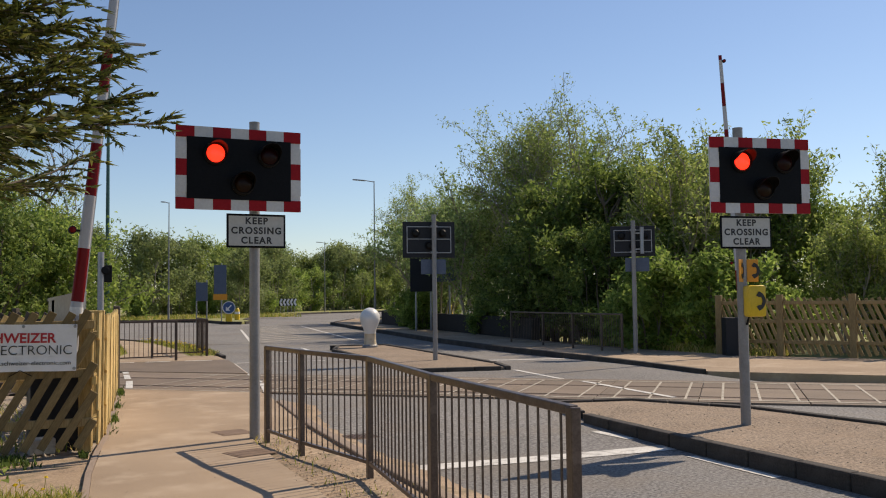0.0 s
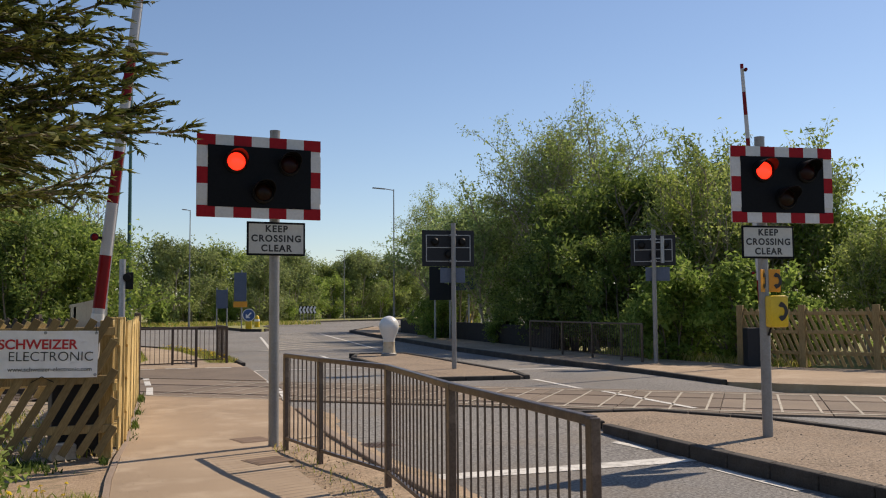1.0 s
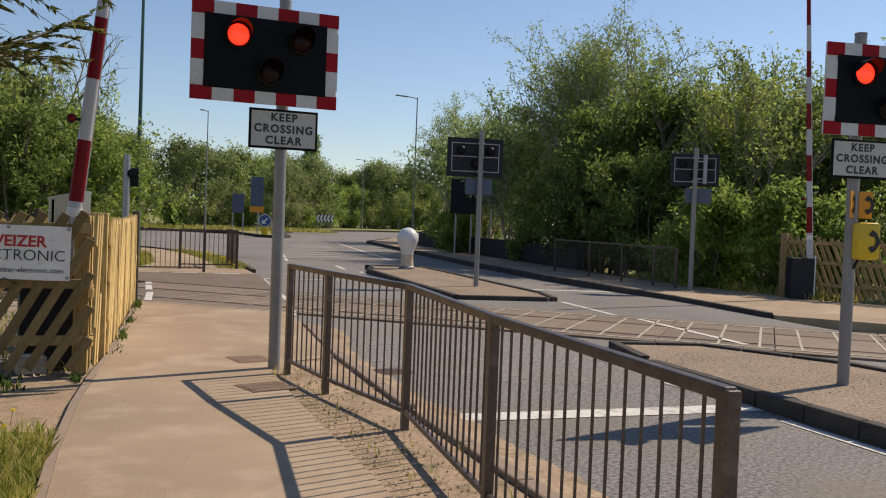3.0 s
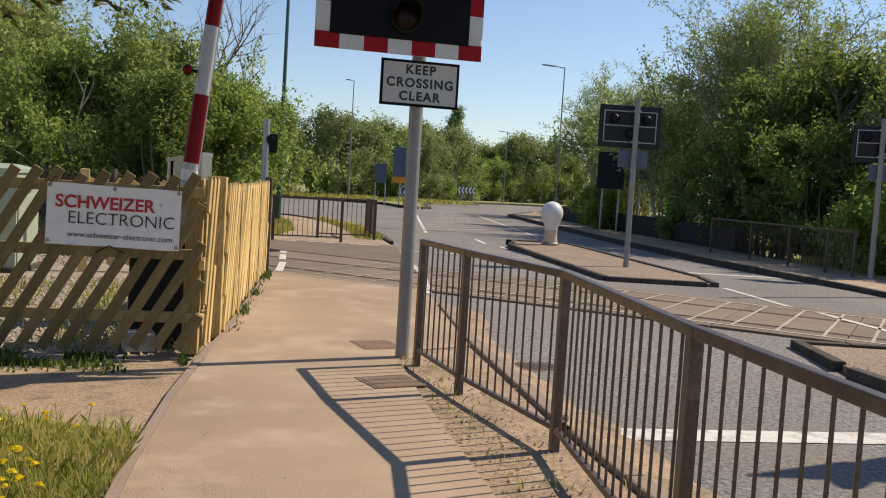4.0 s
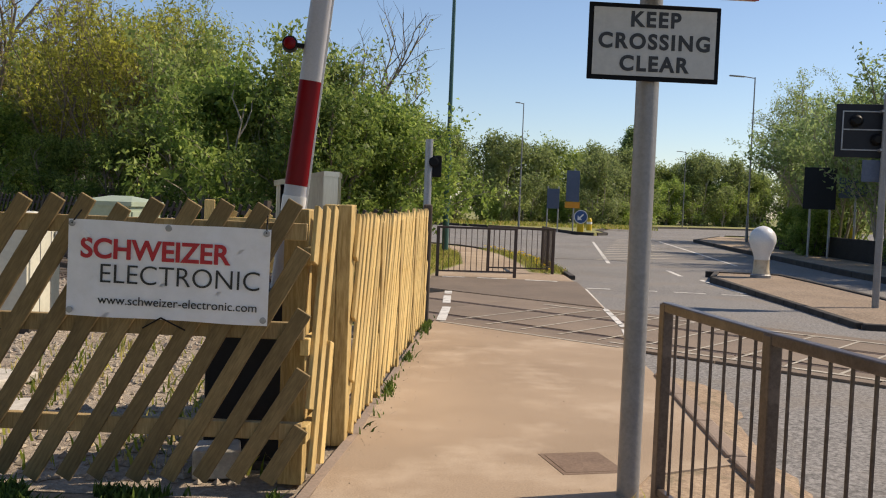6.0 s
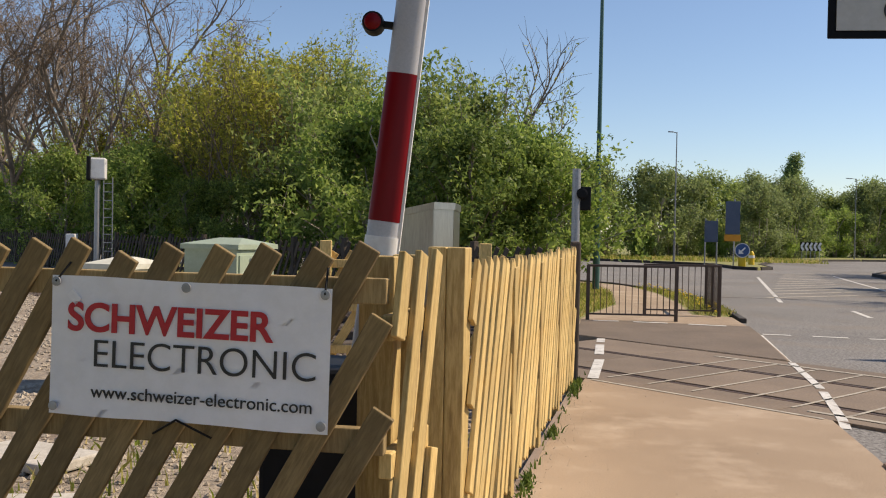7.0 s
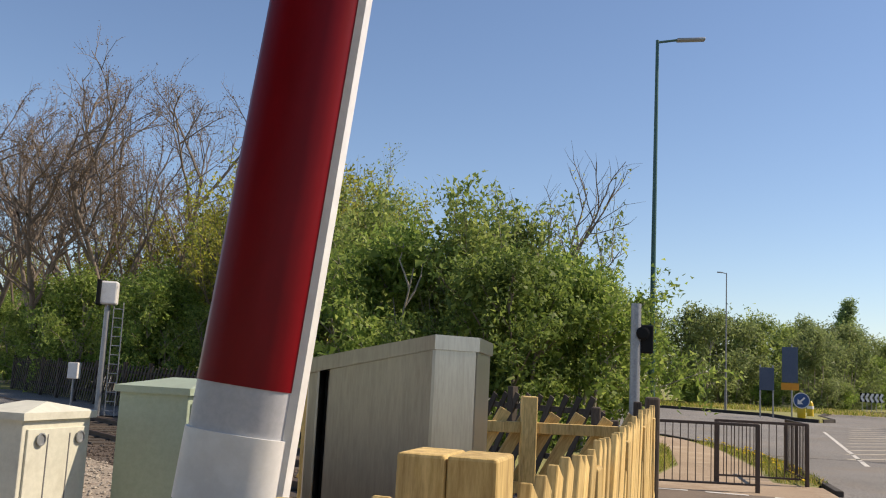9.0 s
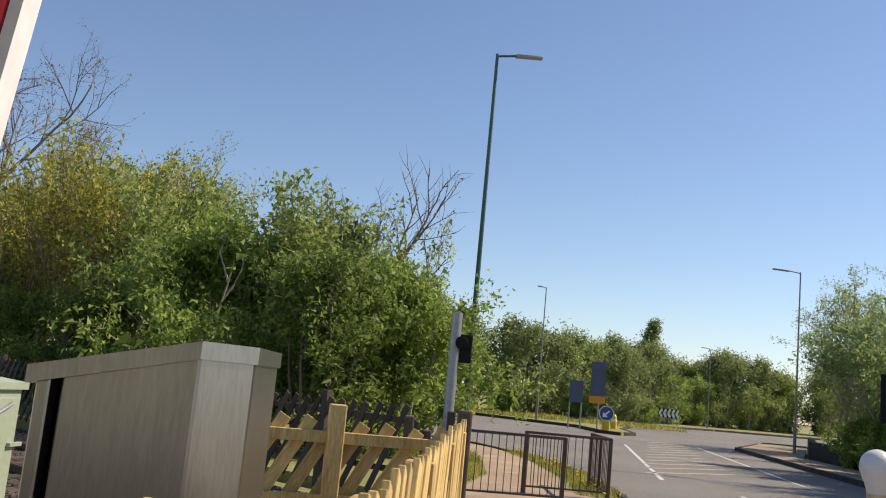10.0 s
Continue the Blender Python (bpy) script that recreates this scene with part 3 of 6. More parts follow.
def slat_fence(name, a, b, label, wood, top=1.3, step=0.2, lean=30, side=-1, posts=(), post_w=0.12, post_h=1.42, rails=(0.28, 0.72, 1.17), width=0.095, jitter=1.5, seed=1, rail_wood=None):
    """A fence of slanting slats nailed on rails. side: on which side of the line the slats lie (-1 right of a to b)."""
    rnd = random.Random(seed)
    d = Vector(b) - Vector(a)
    ob = thing(name, pose(a[0], a[1], 0, 0, 0, heading(d)), label, "fence")
    L = d.length
    for z in rails:
        bm = bmesh.new()
        box(bm, (L / 2, 0, z), (L, 0.045, 0.085), bevel=0.005)
        part("rail", bm, rail_wood or wood, ob)
    tall, k = top - 0.06, math.tan(radians(lean))
    kinds = [slat_mesh("slat", tall / math.cos(radians(lean)) + e, width, 0.024, wood) for e in (-0.03, 0.0, 0.03)]
    x = -tall * abs(k) * 0.8
    while x < L - 0.04:
        lo, hi = (x, x + tall * k) if k > 0 else (x + tall * -k, x)
        f0, f1 = 0.0, 1.0
        if k > 0:
            f0, f1 = max(0, -x / (tall * k)), min(1, (L - x) / (tall * k))
        else:
            f0, f1 = max(0, (lo - L) / (lo - hi)), min(1, lo / (lo - hi))
        if f1 - f0 > 0.12:
            whole = f1 - f0 > 0.999
            me = rnd.choice(kinds) if whole else slat_mesh("slat", tall * (f1 - f0) / math.cos(radians(lean)), width, 0.024, wood)
            fm = (f0 + f1) / 2
            placed("slat", me, ob, pose(lo + (hi - lo) * fm, side * 0.036, 0.05 + tall * fm + (rnd.uniform(-0.012, 0.012) if whole else 0), 0, lean + rnd.uniform(-jitter, jitter), rnd.uniform(-1.5, 1.5)))
        x += step * rnd.uniform(0.95, 1.05)
    if posts:
        pm = post_mesh(post_w, post_h, wood)
        for s in posts:
            placed("post", pm, ob, pose(s, 0.0, -0.05))
    return ob


C0, C1, C2 = (1.83, 9.96), (1.895, 10.45), (2.7, 16.62)
LEFT_END = (1.82 - 0.996 * 5.6, 9.95 + 0.085 * 5.6)
slat_fence("slatted_fence", LEFT_END, C0, "new slanted-slat wooden fence carrying a banner, shaded side", SHADED_WOOD, side=-1, posts=(0.02, 1.9, 3.75), post_h=1.38, seed=3, lean=30, step=0.168, top=1.42, width=0.08, rails=(0.3, 0.8, 1.29), rail_wood=MID_WOOD)
slat_fence("slatted_fence", C0, C1, "short new pale softwood fence section at the corner", NEW_WOOD, side=-1, posts=(), seed=4, lean=16, step=0.21, top=1.42)
slat_fence("slatted_fence", (2.0, 11.0), C2, "new pale softwood slatted fence along the footpath", NEW_WOOD, side=-1, posts=(1.2, 2.5, 3.9, 5.3), post_h=1.36, seed=5, lean=24, step=0.16, top=1.37, width=0.085, rails=(0.3, 0.8, 1.24))
slat_fence("slatted_fence", (0.1, 16.27), (2.62, 16.75), "new slatted fence closing the yard by the track", NEW_WOOD, side=1, posts=(0.05, 1.72), post_h=1.46, seed=6, lean=30, top=1.3)
for i, (x, y, w, h, lab) in enumerate(((1.765, 10.2, 0.13, 1.43, "thick new square fence post at the corner"), (1.815, 10.5, 0.1, 1.43, "square new fence post behind the corner"), (1.935, 10.98, 0.168, 1.457, "wide double fence post beside the path"))):
    ob = thing("fence_post", pose(x, y, -0.03, 0, 0, heading((0.99, -0.137))), lab, "post", "fence corner posts")
    for k in range(2 if i == 2 else 1):
        bm = bmesh.new()
        ww = w / (2 if i == 2 else 1)
        box(bm, ((k - 0.5) * ww * (1 if i == 2 else 0) + 0.0, 0, h / 2), (ww - 0.002, w * 0.8, h), bevel=0.006)
        part("upright", bm, NEW_WOOD, ob)
BACK = [tn(-46, 18.3), tn(-35, 18.3), tn(-24, 18.3), tn(-13.6, 18.3)]
for a, b in zip(BACK, BACK[1:]):
    L = math.dist(a, b)
    slat_fence("trackside_fence", a, b, "old grey-brown slatted fence beyond the track", GREY_WOOD, side=-1, step=0.26, lean=28, posts=[0.1 + 2.1 * k for k in range(int(L / 2.1) + 1)], post_h=1.45, top=1.3, rails=(0.4, 1.1), seed=8)
slat_fence("roadside_fence", (17.25, 17.75), (19.25, 14.1), "sunlit brown slatted fence across the road", MID_WOOD, side=1, width=0.075, step=0.15, lean=-22, posts=(0.05, 1.55, 3.2, 4.1), post_w=0.15, post_h=1.55, top=1.42, rails=(0.35, 0.85, 1.3), seed=9)
slat_fence("roadside_fence", (19.3, 14.0), (22.6, 10.0), "lower brown slatted fence beside the track", MID_WOOD, side=1, width=0.075, step=0.15, lean=-22, posts=(1.6, 3.2, 5.0), post_w=0.12, post_h=1.35, top=1.25, rails=(0.35, 0.85, 1.15), seed=10)

# ---- guard rails ----


def guard_rail(pts, label, material, height=1.02, bar_gap=0.118, group="", base=0.0, ends=None):
    ob = thing("guard_rail", pose(pts[0][0], pts[0][1], base), label, "railing", group)
    ox, oy = pts[0]
    bm = bmesh.new()
    box(bm, (0, 0, height / 2 - 0.08), (0.062, 0.05, height + 0.16), bevel=0.006)
    pm = mesh_of("post", bm, material)
    bm = bmesh.new()
    rod(bm, (0, 0, 0.12), (0, 0, height - 0.03), 0.0075, seg=6)
    br = mesh_of("bar", bm, material)
    for (x0, y0), (x1, y1) in zip(pts, pts[1:]):
        d = Vector((x1 - x0, y1 - y0))
        m = pose(x0 - ox, y0 - oy, 0, 0, 0, heading(d))
        bm = bmesh.new()
        box(bm, (d.length / 2, 0, height - 0.015), (d.length + 0.02, 0.045, 0.045), bevel=0.006)
        part("top_rail", bm, material, ob).matrix_basis = m
        bm = bmesh.new()
        box(bm, (d.length / 2, 0, 0.12), (d.length, 0.035, 0.03), bevel=0.004)
        part("bottom_rail", bm, material, ob).matrix_basis = m
        n = max(2, round(d.length / bar_gap))
        for k in range(1, n):
            placed("bar", br, ob, m @ Matrix.Translation((d.length * k / n, 0, 0)))
    for i, (x, y) in enumerate(pts):
        a, b = pts[max(0, i - 1)], pts[min(len(pts) - 1, i + 1)]
        placed("post", pm, ob, pose(x - ox, y - oy, 0, 0, 0, heading((b[0] - a[0], b[1] - a[1]))))
    return ob


guard_rail([(3.56, 9.7), (3.645, 8.71), (3.837, 7.34), (3.535, 5.4), (3.344, 3.476)], "brown painted steel guard rail bent along the kerb", BROWN_PAINT)
guard_rail([(3.3, 23.8), (4.91, 23.95)], "dark steel barrier rail across the footpath", DARK_RAIL, group="footpath chicane rails")
guard_rail([(4.5, 25.25), (5.96, 25.35)], "dark steel barrier rail staggered behind the other", DARK_RAIL, group="footpath chicane rails")
guard_rail([(5.96, 25.35), (5.99, 26.2), (6.02, 27.1)], "dark steel rail running along the kerb", DARK_RAIL, group="footpath chicane rails")
guard_rail([(15.71, 19.67), (15.72, 20.6), (15.78, 22.1), (15.95, 24.0), (16.2, 26.4)], "brown steel guard rail on the far pavement", BROWN_PAINT, base=0.02)

# ---- crossing signals ----


def striped_board(parent, cx, zc, w, h, yf, u_parts=(7, 5)):
    """The black signal board with its red and white border cells, standing proud by 4 mm each."""
    bm = bmesh.new()
    box(bm, (cx, yf + 0.02, zc), (w, 0.03, h), bevel=0.01)
    board = part("board", bm, WHITE_BOARD, parent, "board with a red and white chequered border")
    cw, ch, bd = w / u_parts[0], h / u_parts[1], 0.125
    for k in range(u_parts[0]):
        for s in (-1, 1):
            bm = bmesh.new()
            box(bm, (cx - w / 2 + (k + 0.5) * cw, yf + 0.002, zc + s * (h / 2 - bd / 2)), (cw, 0.008, bd))
            part("border_cell", bm, RED_BOARD if k % 2 == 0 else WHITE_BOARD, board)
    for k in range(1, u_parts[1] - 1):
        for s in (-1, 1):
            bm = bmesh.new()
            box(bm, (cx + s * (w / 2 - bd / 2), yf + 0.002, zc - h / 2 + (k + 0.5) * ch), (bd, 0.008, ch))
            part("border_cell", bm, RED_BOARD if k % 2 == 0 else WHITE_BOARD, board)
    bm = bmesh.new()
    box(bm, (cx, yf - 0.001, zc), (w - 2 * bd + 0.02, 0.012, h - 2 * bd + 0.02))
    part("backing", bm, BLACK_BOARD, board)
    return board


def signal_lamp(parent, x, z, yf, lit):
    bm = bmesh.new()
    m = Matrix.Translation((x, yf, z)) @ Matrix.Rotation(radians(90), 4, "X")
    lathe(bm, [(0.125, 0.0), (0.125, 0.03), (0.108, 0.045), (0.1, 0.03)], 24, m)
    head = part("lamp_housing", bm, BLACK, parent, soft=True)
    bm = bmesh.new()
    lathe(bm, [(0.1, 0.028), (0.085, 0.042), (0.05, 0.052), (0.01, 0.056)], 24, m)
    part("lens", bm, lit, head, "glowing red lens" if lit is RED_LIT else "unlit dark lens", soft=True)
    bm = bmesh.new()
    prev = None
    for k in range(19):
        a = radians(-25 + 230 * k / 18)
        depth = 0.05 + 0.17 * max(0, math.sin(a)) ** 0.6
        ring = [bm.verts.new((x + r * math.cos(a), yf - d, z + r * math.sin(a))) for r, d in ((0.122, 0.0), (0.122, depth), (0.116, depth), (0.116, 0.0))]
        if prev:
            for q in range(3):
                bm.faces.new((prev[q], prev[q + 1], ring[q + 1], ring[q]))
        prev = ring
    part("hood", bm, BLACK, head, soft=True)


def text_sign(parent, cx, zc, w, h, yf):
    bm = bmesh.new()
    box(bm, (cx, yf + 0.006, zc), (w, 0.012, h), bevel=0.004)
    plate = part("sign_plate", bm, BLACK_BOARD, parent, "small white plate with black lettering")
    bm = bmesh.new()
    box(bm, (cx, yf - 0.001, zc), (w - 0.046, 0.006, h - 0.046))
    part("face", bm, SIGN_WHITE, plate)
    up = Matrix.Rotation(radians(90), 4, "X")
    for k, s in enumerate(("KEEP", "CROSSING", "CLEAR")):
        lettering("lettering", s, 0.102, PRINT_BLACK, plate, Matrix.Translation((cx, yf - 0.005, zc + 0.108 - 0.108 * k)) @ up, bold=0.0035, spacing=1.2)


def signal(x, y, yaw, label, offset, w, h, z0, pole_top, base=0.0, pole_r=0.057, sign=True, lit=True, hood=True):
    ob = thing("crossing_signal", pose(x, y, base, 0, 0, yaw), label, "crossing signal", "crossing signals")
    bm = bmesh.new()
    rod(bm, (0, 0, -0.15), (0, 0, pole_top - base), pole_r, seg=20)
    rod(bm, (0, 0, pole_top - base), (0, 0, pole_top - base + 0.015), pole_r * 1.03, seg=20)
    part("pole", bm, GREY_PAINT, ob, soft=True)
    zc = z0 - base + h / 2
    yf = -0.16
    striped_board(ob, offset, zc, w, h, yf)
    for sx, sz, mat in ((-0.28, 0.16, RED_LIT if lit else LENS_DARK), (0.33, 0.16, LENS_DARK), (0.03, -0.16, LENS_AMBER)):
        signal_lamp(ob, offset + sx * w / 1.42, zc + sz * h / 0.9, yf - 0.006, mat)
    for dz in (-0.3, 0.3):
        bm = bmesh.new()
        box(bm, (0, -0.07, zc + dz * h), (0.18, 0.12, 0.05), bevel=0.005)
        part("bracket", bm, GALV, ob)
    if sign:
        text_sign(ob, offset * 0.3 + 0.06 if offset < 0 else 0.02, z0 - base - 0.215, 0.66, 0.375, -0.085)
    return ob


signal(3.5, 10.0, 0, "crossing signal with red-white chequered board and keep-clear plate", -0.2, 1.37, 0.9, 2.5, 3.5)
signal(8.67, 7.94, -11.8, "crossing signal on the island above a yellow telephone box", 0.18, 1.283, 0.87, 2.444, 3.44, base=0.04)


def handset(parent, cx, zc, s, yf, material):
    bm = bmesh.new()
    prev = None
    for k in range(13):
        a = radians(-62 + 124 * k / 12)
        r0, r1 = (0.46 * s, 0.62 * s) if 2 < k < 10 else (0.36 * s, 0.64 * s)
        c = cx - 0.38 * s
        ring = [bm.verts.new((c + r * math.cos(a), yf - d, zc + 0.78 * r * math.sin(a))) for r, d in ((r0, 0), (r1, 0), (r1, 0.004), (r0, 0.004))]
        if prev:
            for q in range(4):
                bm.faces.new((prev[q], prev[(q + 1) % 4], ring[(q + 1) % 4], ring[q]))
        prev = ring
    bmesh.ops.recalc_face_normals(bm, faces=bm.faces)
    part("handset_symbol", bm, PRINT_BLACK, parent)


phone = thing("telephone_box", pose(8.715, 7.795, 1.26, 0, 0, -18), "yellow emergency telephone box fixed to the signal pole", "telephone box")
bm = bmesh.new()
box(bm, (0, 0, 0.18), (0.215, 0.16, 0.36), bevel=0.03)
part("case", bm, YELLOW, phone, soft=True)
bm = bmesh.new()
rod(bm, (-0.06, 0.03, 0.0), (-0.075, 0.06, -0.09), 0.012, seg=8)
part("cable_gland", bm, BLACK, phone)
handset(phone, 0.03, 0.18, 0.25, -0.084, PRINT_BLACK)
for dx, yaw in ((-0.075, 35), (0.1, -20)):
    pl = thing("telephone_plate", pose(8.67 + dx, 7.87, 1.66, 0, 0, yaw - 8), "orange plate with a black telephone symbol", "sign", "telephone plates")
    bm = bmesh.new()
    box(bm, (0, 0, 0.13), (0.13, 0.01, 0.26), bevel=0.003)
    part("plate", bm, ORANGE, pl)
    handset(pl, 0.03, 0.13, 0.21, -0.008, PRINT_BLACK)


def signal_back(x, y, yaw, label, w, h, z0, pole_top, offset, base, second=False):
    """A crossing signal seen from behind: dark board, frame and lamp cases."""
    ob = thing("crossing_signal", pose(x, y, base, 0, 0, yaw), label, "crossing signal", "crossing signals")
    bm = bmesh.new()
    rod(bm, (0, 0, -0.15), (0, 0, pole_top - base), 0.057, seg=16)
    part("pole", bm, GREY_PAINT, ob, soft=True)
    zc = z0 - base + h / 2
    bm = bmesh.new()
    box(bm, (offset, 0.14, zc), (w, 0.03, h), bevel=0.008)
    part("board", bm, DARK_BACK, ob, "dark blue-black board seen from behind")
    for cx, cz, sx, sz in ((0, 0.36 * h, 0.84 * w, 0.02), (0, -0.36 * h, 0.84 * w, 0.02), (0, 0.02 * h, 0.84 * w, 0.02), (-0.42 * w, 0, 0.02, 0.74 * h), (0.42 * w, 0, 0.02, 0.74 * h)):
        bm = bmesh.new()
        box(bm, (offset + cx, 0.115, zc + cz), (sx, 0.02, sz))
        part("frame_bar", bm, GALV, ob)
    for cx, cz in ((-0.26, 0.18), (0.26, 0.18), (0.0, -0.16)):
        bm = bmesh.new()
        m = Matrix.Translation((offset + cx * w, 0.125, zc + cz * h)) @ Matrix.Rotation(radians(90), 4, "X")
        lathe(bm, [(0.1, 0.0), (0.1, 0.07), (0.06, 0.12)], 16, m)
        part("lamp_case", bm, BLACK, ob, soft=True)
    for dz in (-0.36, 0.36):
        bm = bmesh.new()
        box(bm, (0, 0.05, zc + dz * h), (0.16, 0.16, 0.045), bevel=0.004)
        part("bracket", bm, GALV, ob)
    bm = bmesh.new()
    box(bm, (offset + 0.1, 0.1, z0 - base - 0.22), (0.62, 0.012, 0.36), bevel=0.003)
    part("lower_plate", bm, SIGN_BACK, ob)
    if second:
        bm = bmesh.new()
        rod(bm, (0.22, -0.02, zc - 0.34), (0.22, -0.02, zc + 0.36), 0.05, seg=14)
        part("side_tube", bm, GALV, ob, soft=True)
        for dz in (-0.22, 0.2):
            bm = bmesh.new()
            box(bm, (0.11, -0.02, zc + dz), (0.22, 0.03, 0.03))
            part("side_bracket", bm, GALV, ob)
    return ob


signal_back(10.336, 19.878, -12, "signal seen from behind on the far island", 1.3, 0.88, 2.5, 3.545, -0.1, 0.04)
signal_back(15.75, 19.15, -32, "signal seen from behind on the far pavement", 1.15, 0.8, 2.55, 3.48, 0.0, 0.02, True)

# ---- barriers ----


def barrier(x, y, yaw, lean, z_pivot, length, label, w=0.135, d=0.085, bands=(0.2, 0.62), pedestal=True, red_first=0.53):
    """A raised barrier: a tapered boom with red bands, its clamp and its drive."""
    ob = thing("level_crossing_barrier", pose(x, y, 0, 0, 0, yaw), label, "barrier", "level crossing barriers")
    if pedestal:
        bm = bmesh.new()
        box(bm, (-0.16, 0.12, 0.46), (0.5, 0.42, 0.98), bevel=0.02)
        part("drive_case", bm, DARK_BACK, ob, "dark blue-black barrier drive case")
        bm = bmesh.new()
        box(bm, (0.125, 0.0, 0.42), (0.03, 0.1, 1.2), bevel=0.004)
        part("side_strut", bm, WHITE_GLOSS, ob)
        bm = bmesh.new()
        box(bm, (-0.16, 0.12, -0.05), (0.6, 0.5, 0.08), bevel=0.01)
        part("base_plate", bm, KERB, ob)
    tilt = pose(0, 0, z_pivot, 0, lean, 0)

    def tube(a, b, material, name, grow=0.0, label=""):
        bm = bmesh.new()
        f = lambda s: 1.0 - 0.45 * s / length
        seg = 20
        rings = []
        for s in (a, b):
            ring = []
            for q in range(seg):
                an = math.tau * q / seg
                c, sn = math.cos(an), math.sin(an)
                ring.append(bm.verts.new((math.copysign(abs(c) ** 0.75, c) * (w / 2 * f(s) + grow), math.copysign(abs(sn) ** 0.75, sn) * (d / 2 * f(s) + grow), s)))
            rings.append(ring)
        for q in range(seg):
            bm.faces.new((rings[0][q], rings[0][(q + 1) % seg], rings[1][(q + 1) % seg], rings[1][q]))
        bm.faces.new(rings[1])
        bm.faces.new(rings[0][::-1])
        o = part(name, bm, material, ob, label, soft=True)
        o.matrix_basis = tilt
        return o

    tube(-0.12, red_first, GREY_FILM, "boom_root", 0.0, "grey root of the boom")
    tube(red_first - 0.15, red_first - 0.06, WHITE_GLOSS, "collar", 0.004, "white collar round the boom")
    s, red = red_first, True
    while s < length - 0.05:
        e = min(length, s + 0.585)
        tube(s, e, RED_FILM if red else GREY_FILM, "boom_band", 0.001, "red band" if red else "white band")
        s, red = e, not red
    # the bright edge strip on the road side
    bm = bmesh.new()
    vs = []
    for sft, k in ((-0.1, 1.0 + 0.045 / length), (length, 0.55)):
        for yy in (-0.02, 0.02):
            for xx in (0.0, 0.012):
                vs.append(bm.verts.new((w / 2 * k + xx - 0.004, yy * k, sft)))
    for q in ((0, 1, 3, 2), (4, 6, 7, 5), (0, 2, 6, 4), (1, 5, 7, 3), (0, 4, 5, 1), (2, 3, 7, 6)):
        bm.faces.new([vs[i] for i in q])
    bmesh.ops.recalc_face_normals(bm, faces=bm.faces)
    part("edge_strip", bm, WHITE_GLOSS, ob, "bright white edge strip").matrix_basis = tilt
    for s in (1.3, length - 0.15):
        bm = bmesh.new()
        mm = Matrix.Translation((-0.14 if s < 3 else 0.09, 0, s)) @ Matrix.Rotation(radians(90), 4, "X")
        lathe(bm, [(0.032, -0.045), (0.044, -0.03), (0.044, 0.025), (0.04, 0.045)], 16, mm)
        box(bm, (-0.085 if s < 3 else 0.05, 0, s), (0.1, 0.03, 0.025))
        lamp = part("boom_lamp", bm, BLACK, ob, "small dark boom lamp", soft=True)
        lamp.matrix_basis = tilt
        bm = bmesh.new()
        lathe(bm, [(0.038, 0.04), (0.028, 0.052), (0.008, 0.057)], 16, mm)
        part("lamp_lens", bm, RED_FILM, lamp, "red lens")
    return ob


barrier(1.65, 10.6, 4, 6.0, 1.0, 6.4, "raised red and white barrier boom behind the slatted fence")
barrier(17.29, 16.95, -28, -3.0, 1.0, 6.5, "raised red and white barrier boom across the road")

# ---- the banner ----
BU = Vector((0.996, -0.085))
ban = thing("banner", pose(0.68, 10.045, 0.85, 0, 0, heading(BU)) @ Matrix.Rotation(radians(1.0), 4, "Y"), "white vinyl advertising banner tied to the slatted fence", "banner")
BW, BH = 0.985, 0.465
bm = bmesh.new()
bmesh.ops.create_grid(bm, x_segments=40, y_segments=18, size=0.5)
for v in bm.verts:
    u, w_ = v.co.x + 0.5, v.co.y + 0.5
    sag = 0.005 * math.sin(u * 9.4) * (w_ - 0.5) + 0.003 * math.sin(u * 21 + w_ * 4)
    v.co = Vector((u * BW, -0.075 + sag * 0.6, w_ * BH + 0.002 * math.sin(u * math.pi * 3) * (1 if w_ > 0.5 else -1)))
bmesh.ops.solidify(bm, geom=bm.faces[:], thickness=0.002)
sheet = part("sheet", bm, VINYL, ban, soft=True)
up = Matrix.Rotation(radians(90), 4, "X")
lettering("red_lettering", "SCHWEIZER", 0.134, PRINT_RED, ban, Matrix.Translation((0.425, -0.0795, 0.325)) @ up, "red capital lettering", bold=0.0032, across=0.73)
lettering("black_lettering", "ELECTRONIC", 0.134, PRINT_BLACK, ban, Matrix.Translation((0.55, -0.0795, 0.205)) @ up, "thin black capital lettering", bold=-0.0012, across=0.775)
lettering("small_lettering", "www.schweizer-electronic.com", 0.06, PRINT_BLACK, ban, Matrix.Translation((0.545, -0.0795, 0.08)) @ up, "small black lettering", across=0.775)
bm = bmesh.new()
box(bm, (0.085, -0.079, 0.395), (0.045, 0.004, 0.03), Matrix.Rotation(radians(45), 4, "Y"))
part("corner_mark", bm, PRINT_WHITE, ban, "plain white diamond mark")
for x, z in ((0.02, 0.025), (0.02, 0.445), (0.49, 0.445), (0.965, 0.445), (0.965, 0.025)):
    bm = bmesh.new()
    lathe(bm, [(0.016, 0.0), (0.016, 0.005), (0.007, 0.006)], 14, Matrix.Translation((x, -0.082, z)) @ up)
    part("eyelet", bm, GALV, ban)
for x, z, q, s in ((0.02, 0.445, 0.05, 0.51), (0.965, 0.445, 0.96, 0.53), (0.47, 0.01, 0.37, -0.05), (0.47, 0.01, 0.58, -0.05)):
    bm = bmesh.new()
    rod(bm, (x, -0.088, z), (q, -0.05, s), 0.004, seg=6)
    part("tie", bm, BLACK, ban)

# ---- trackside cabinets ----


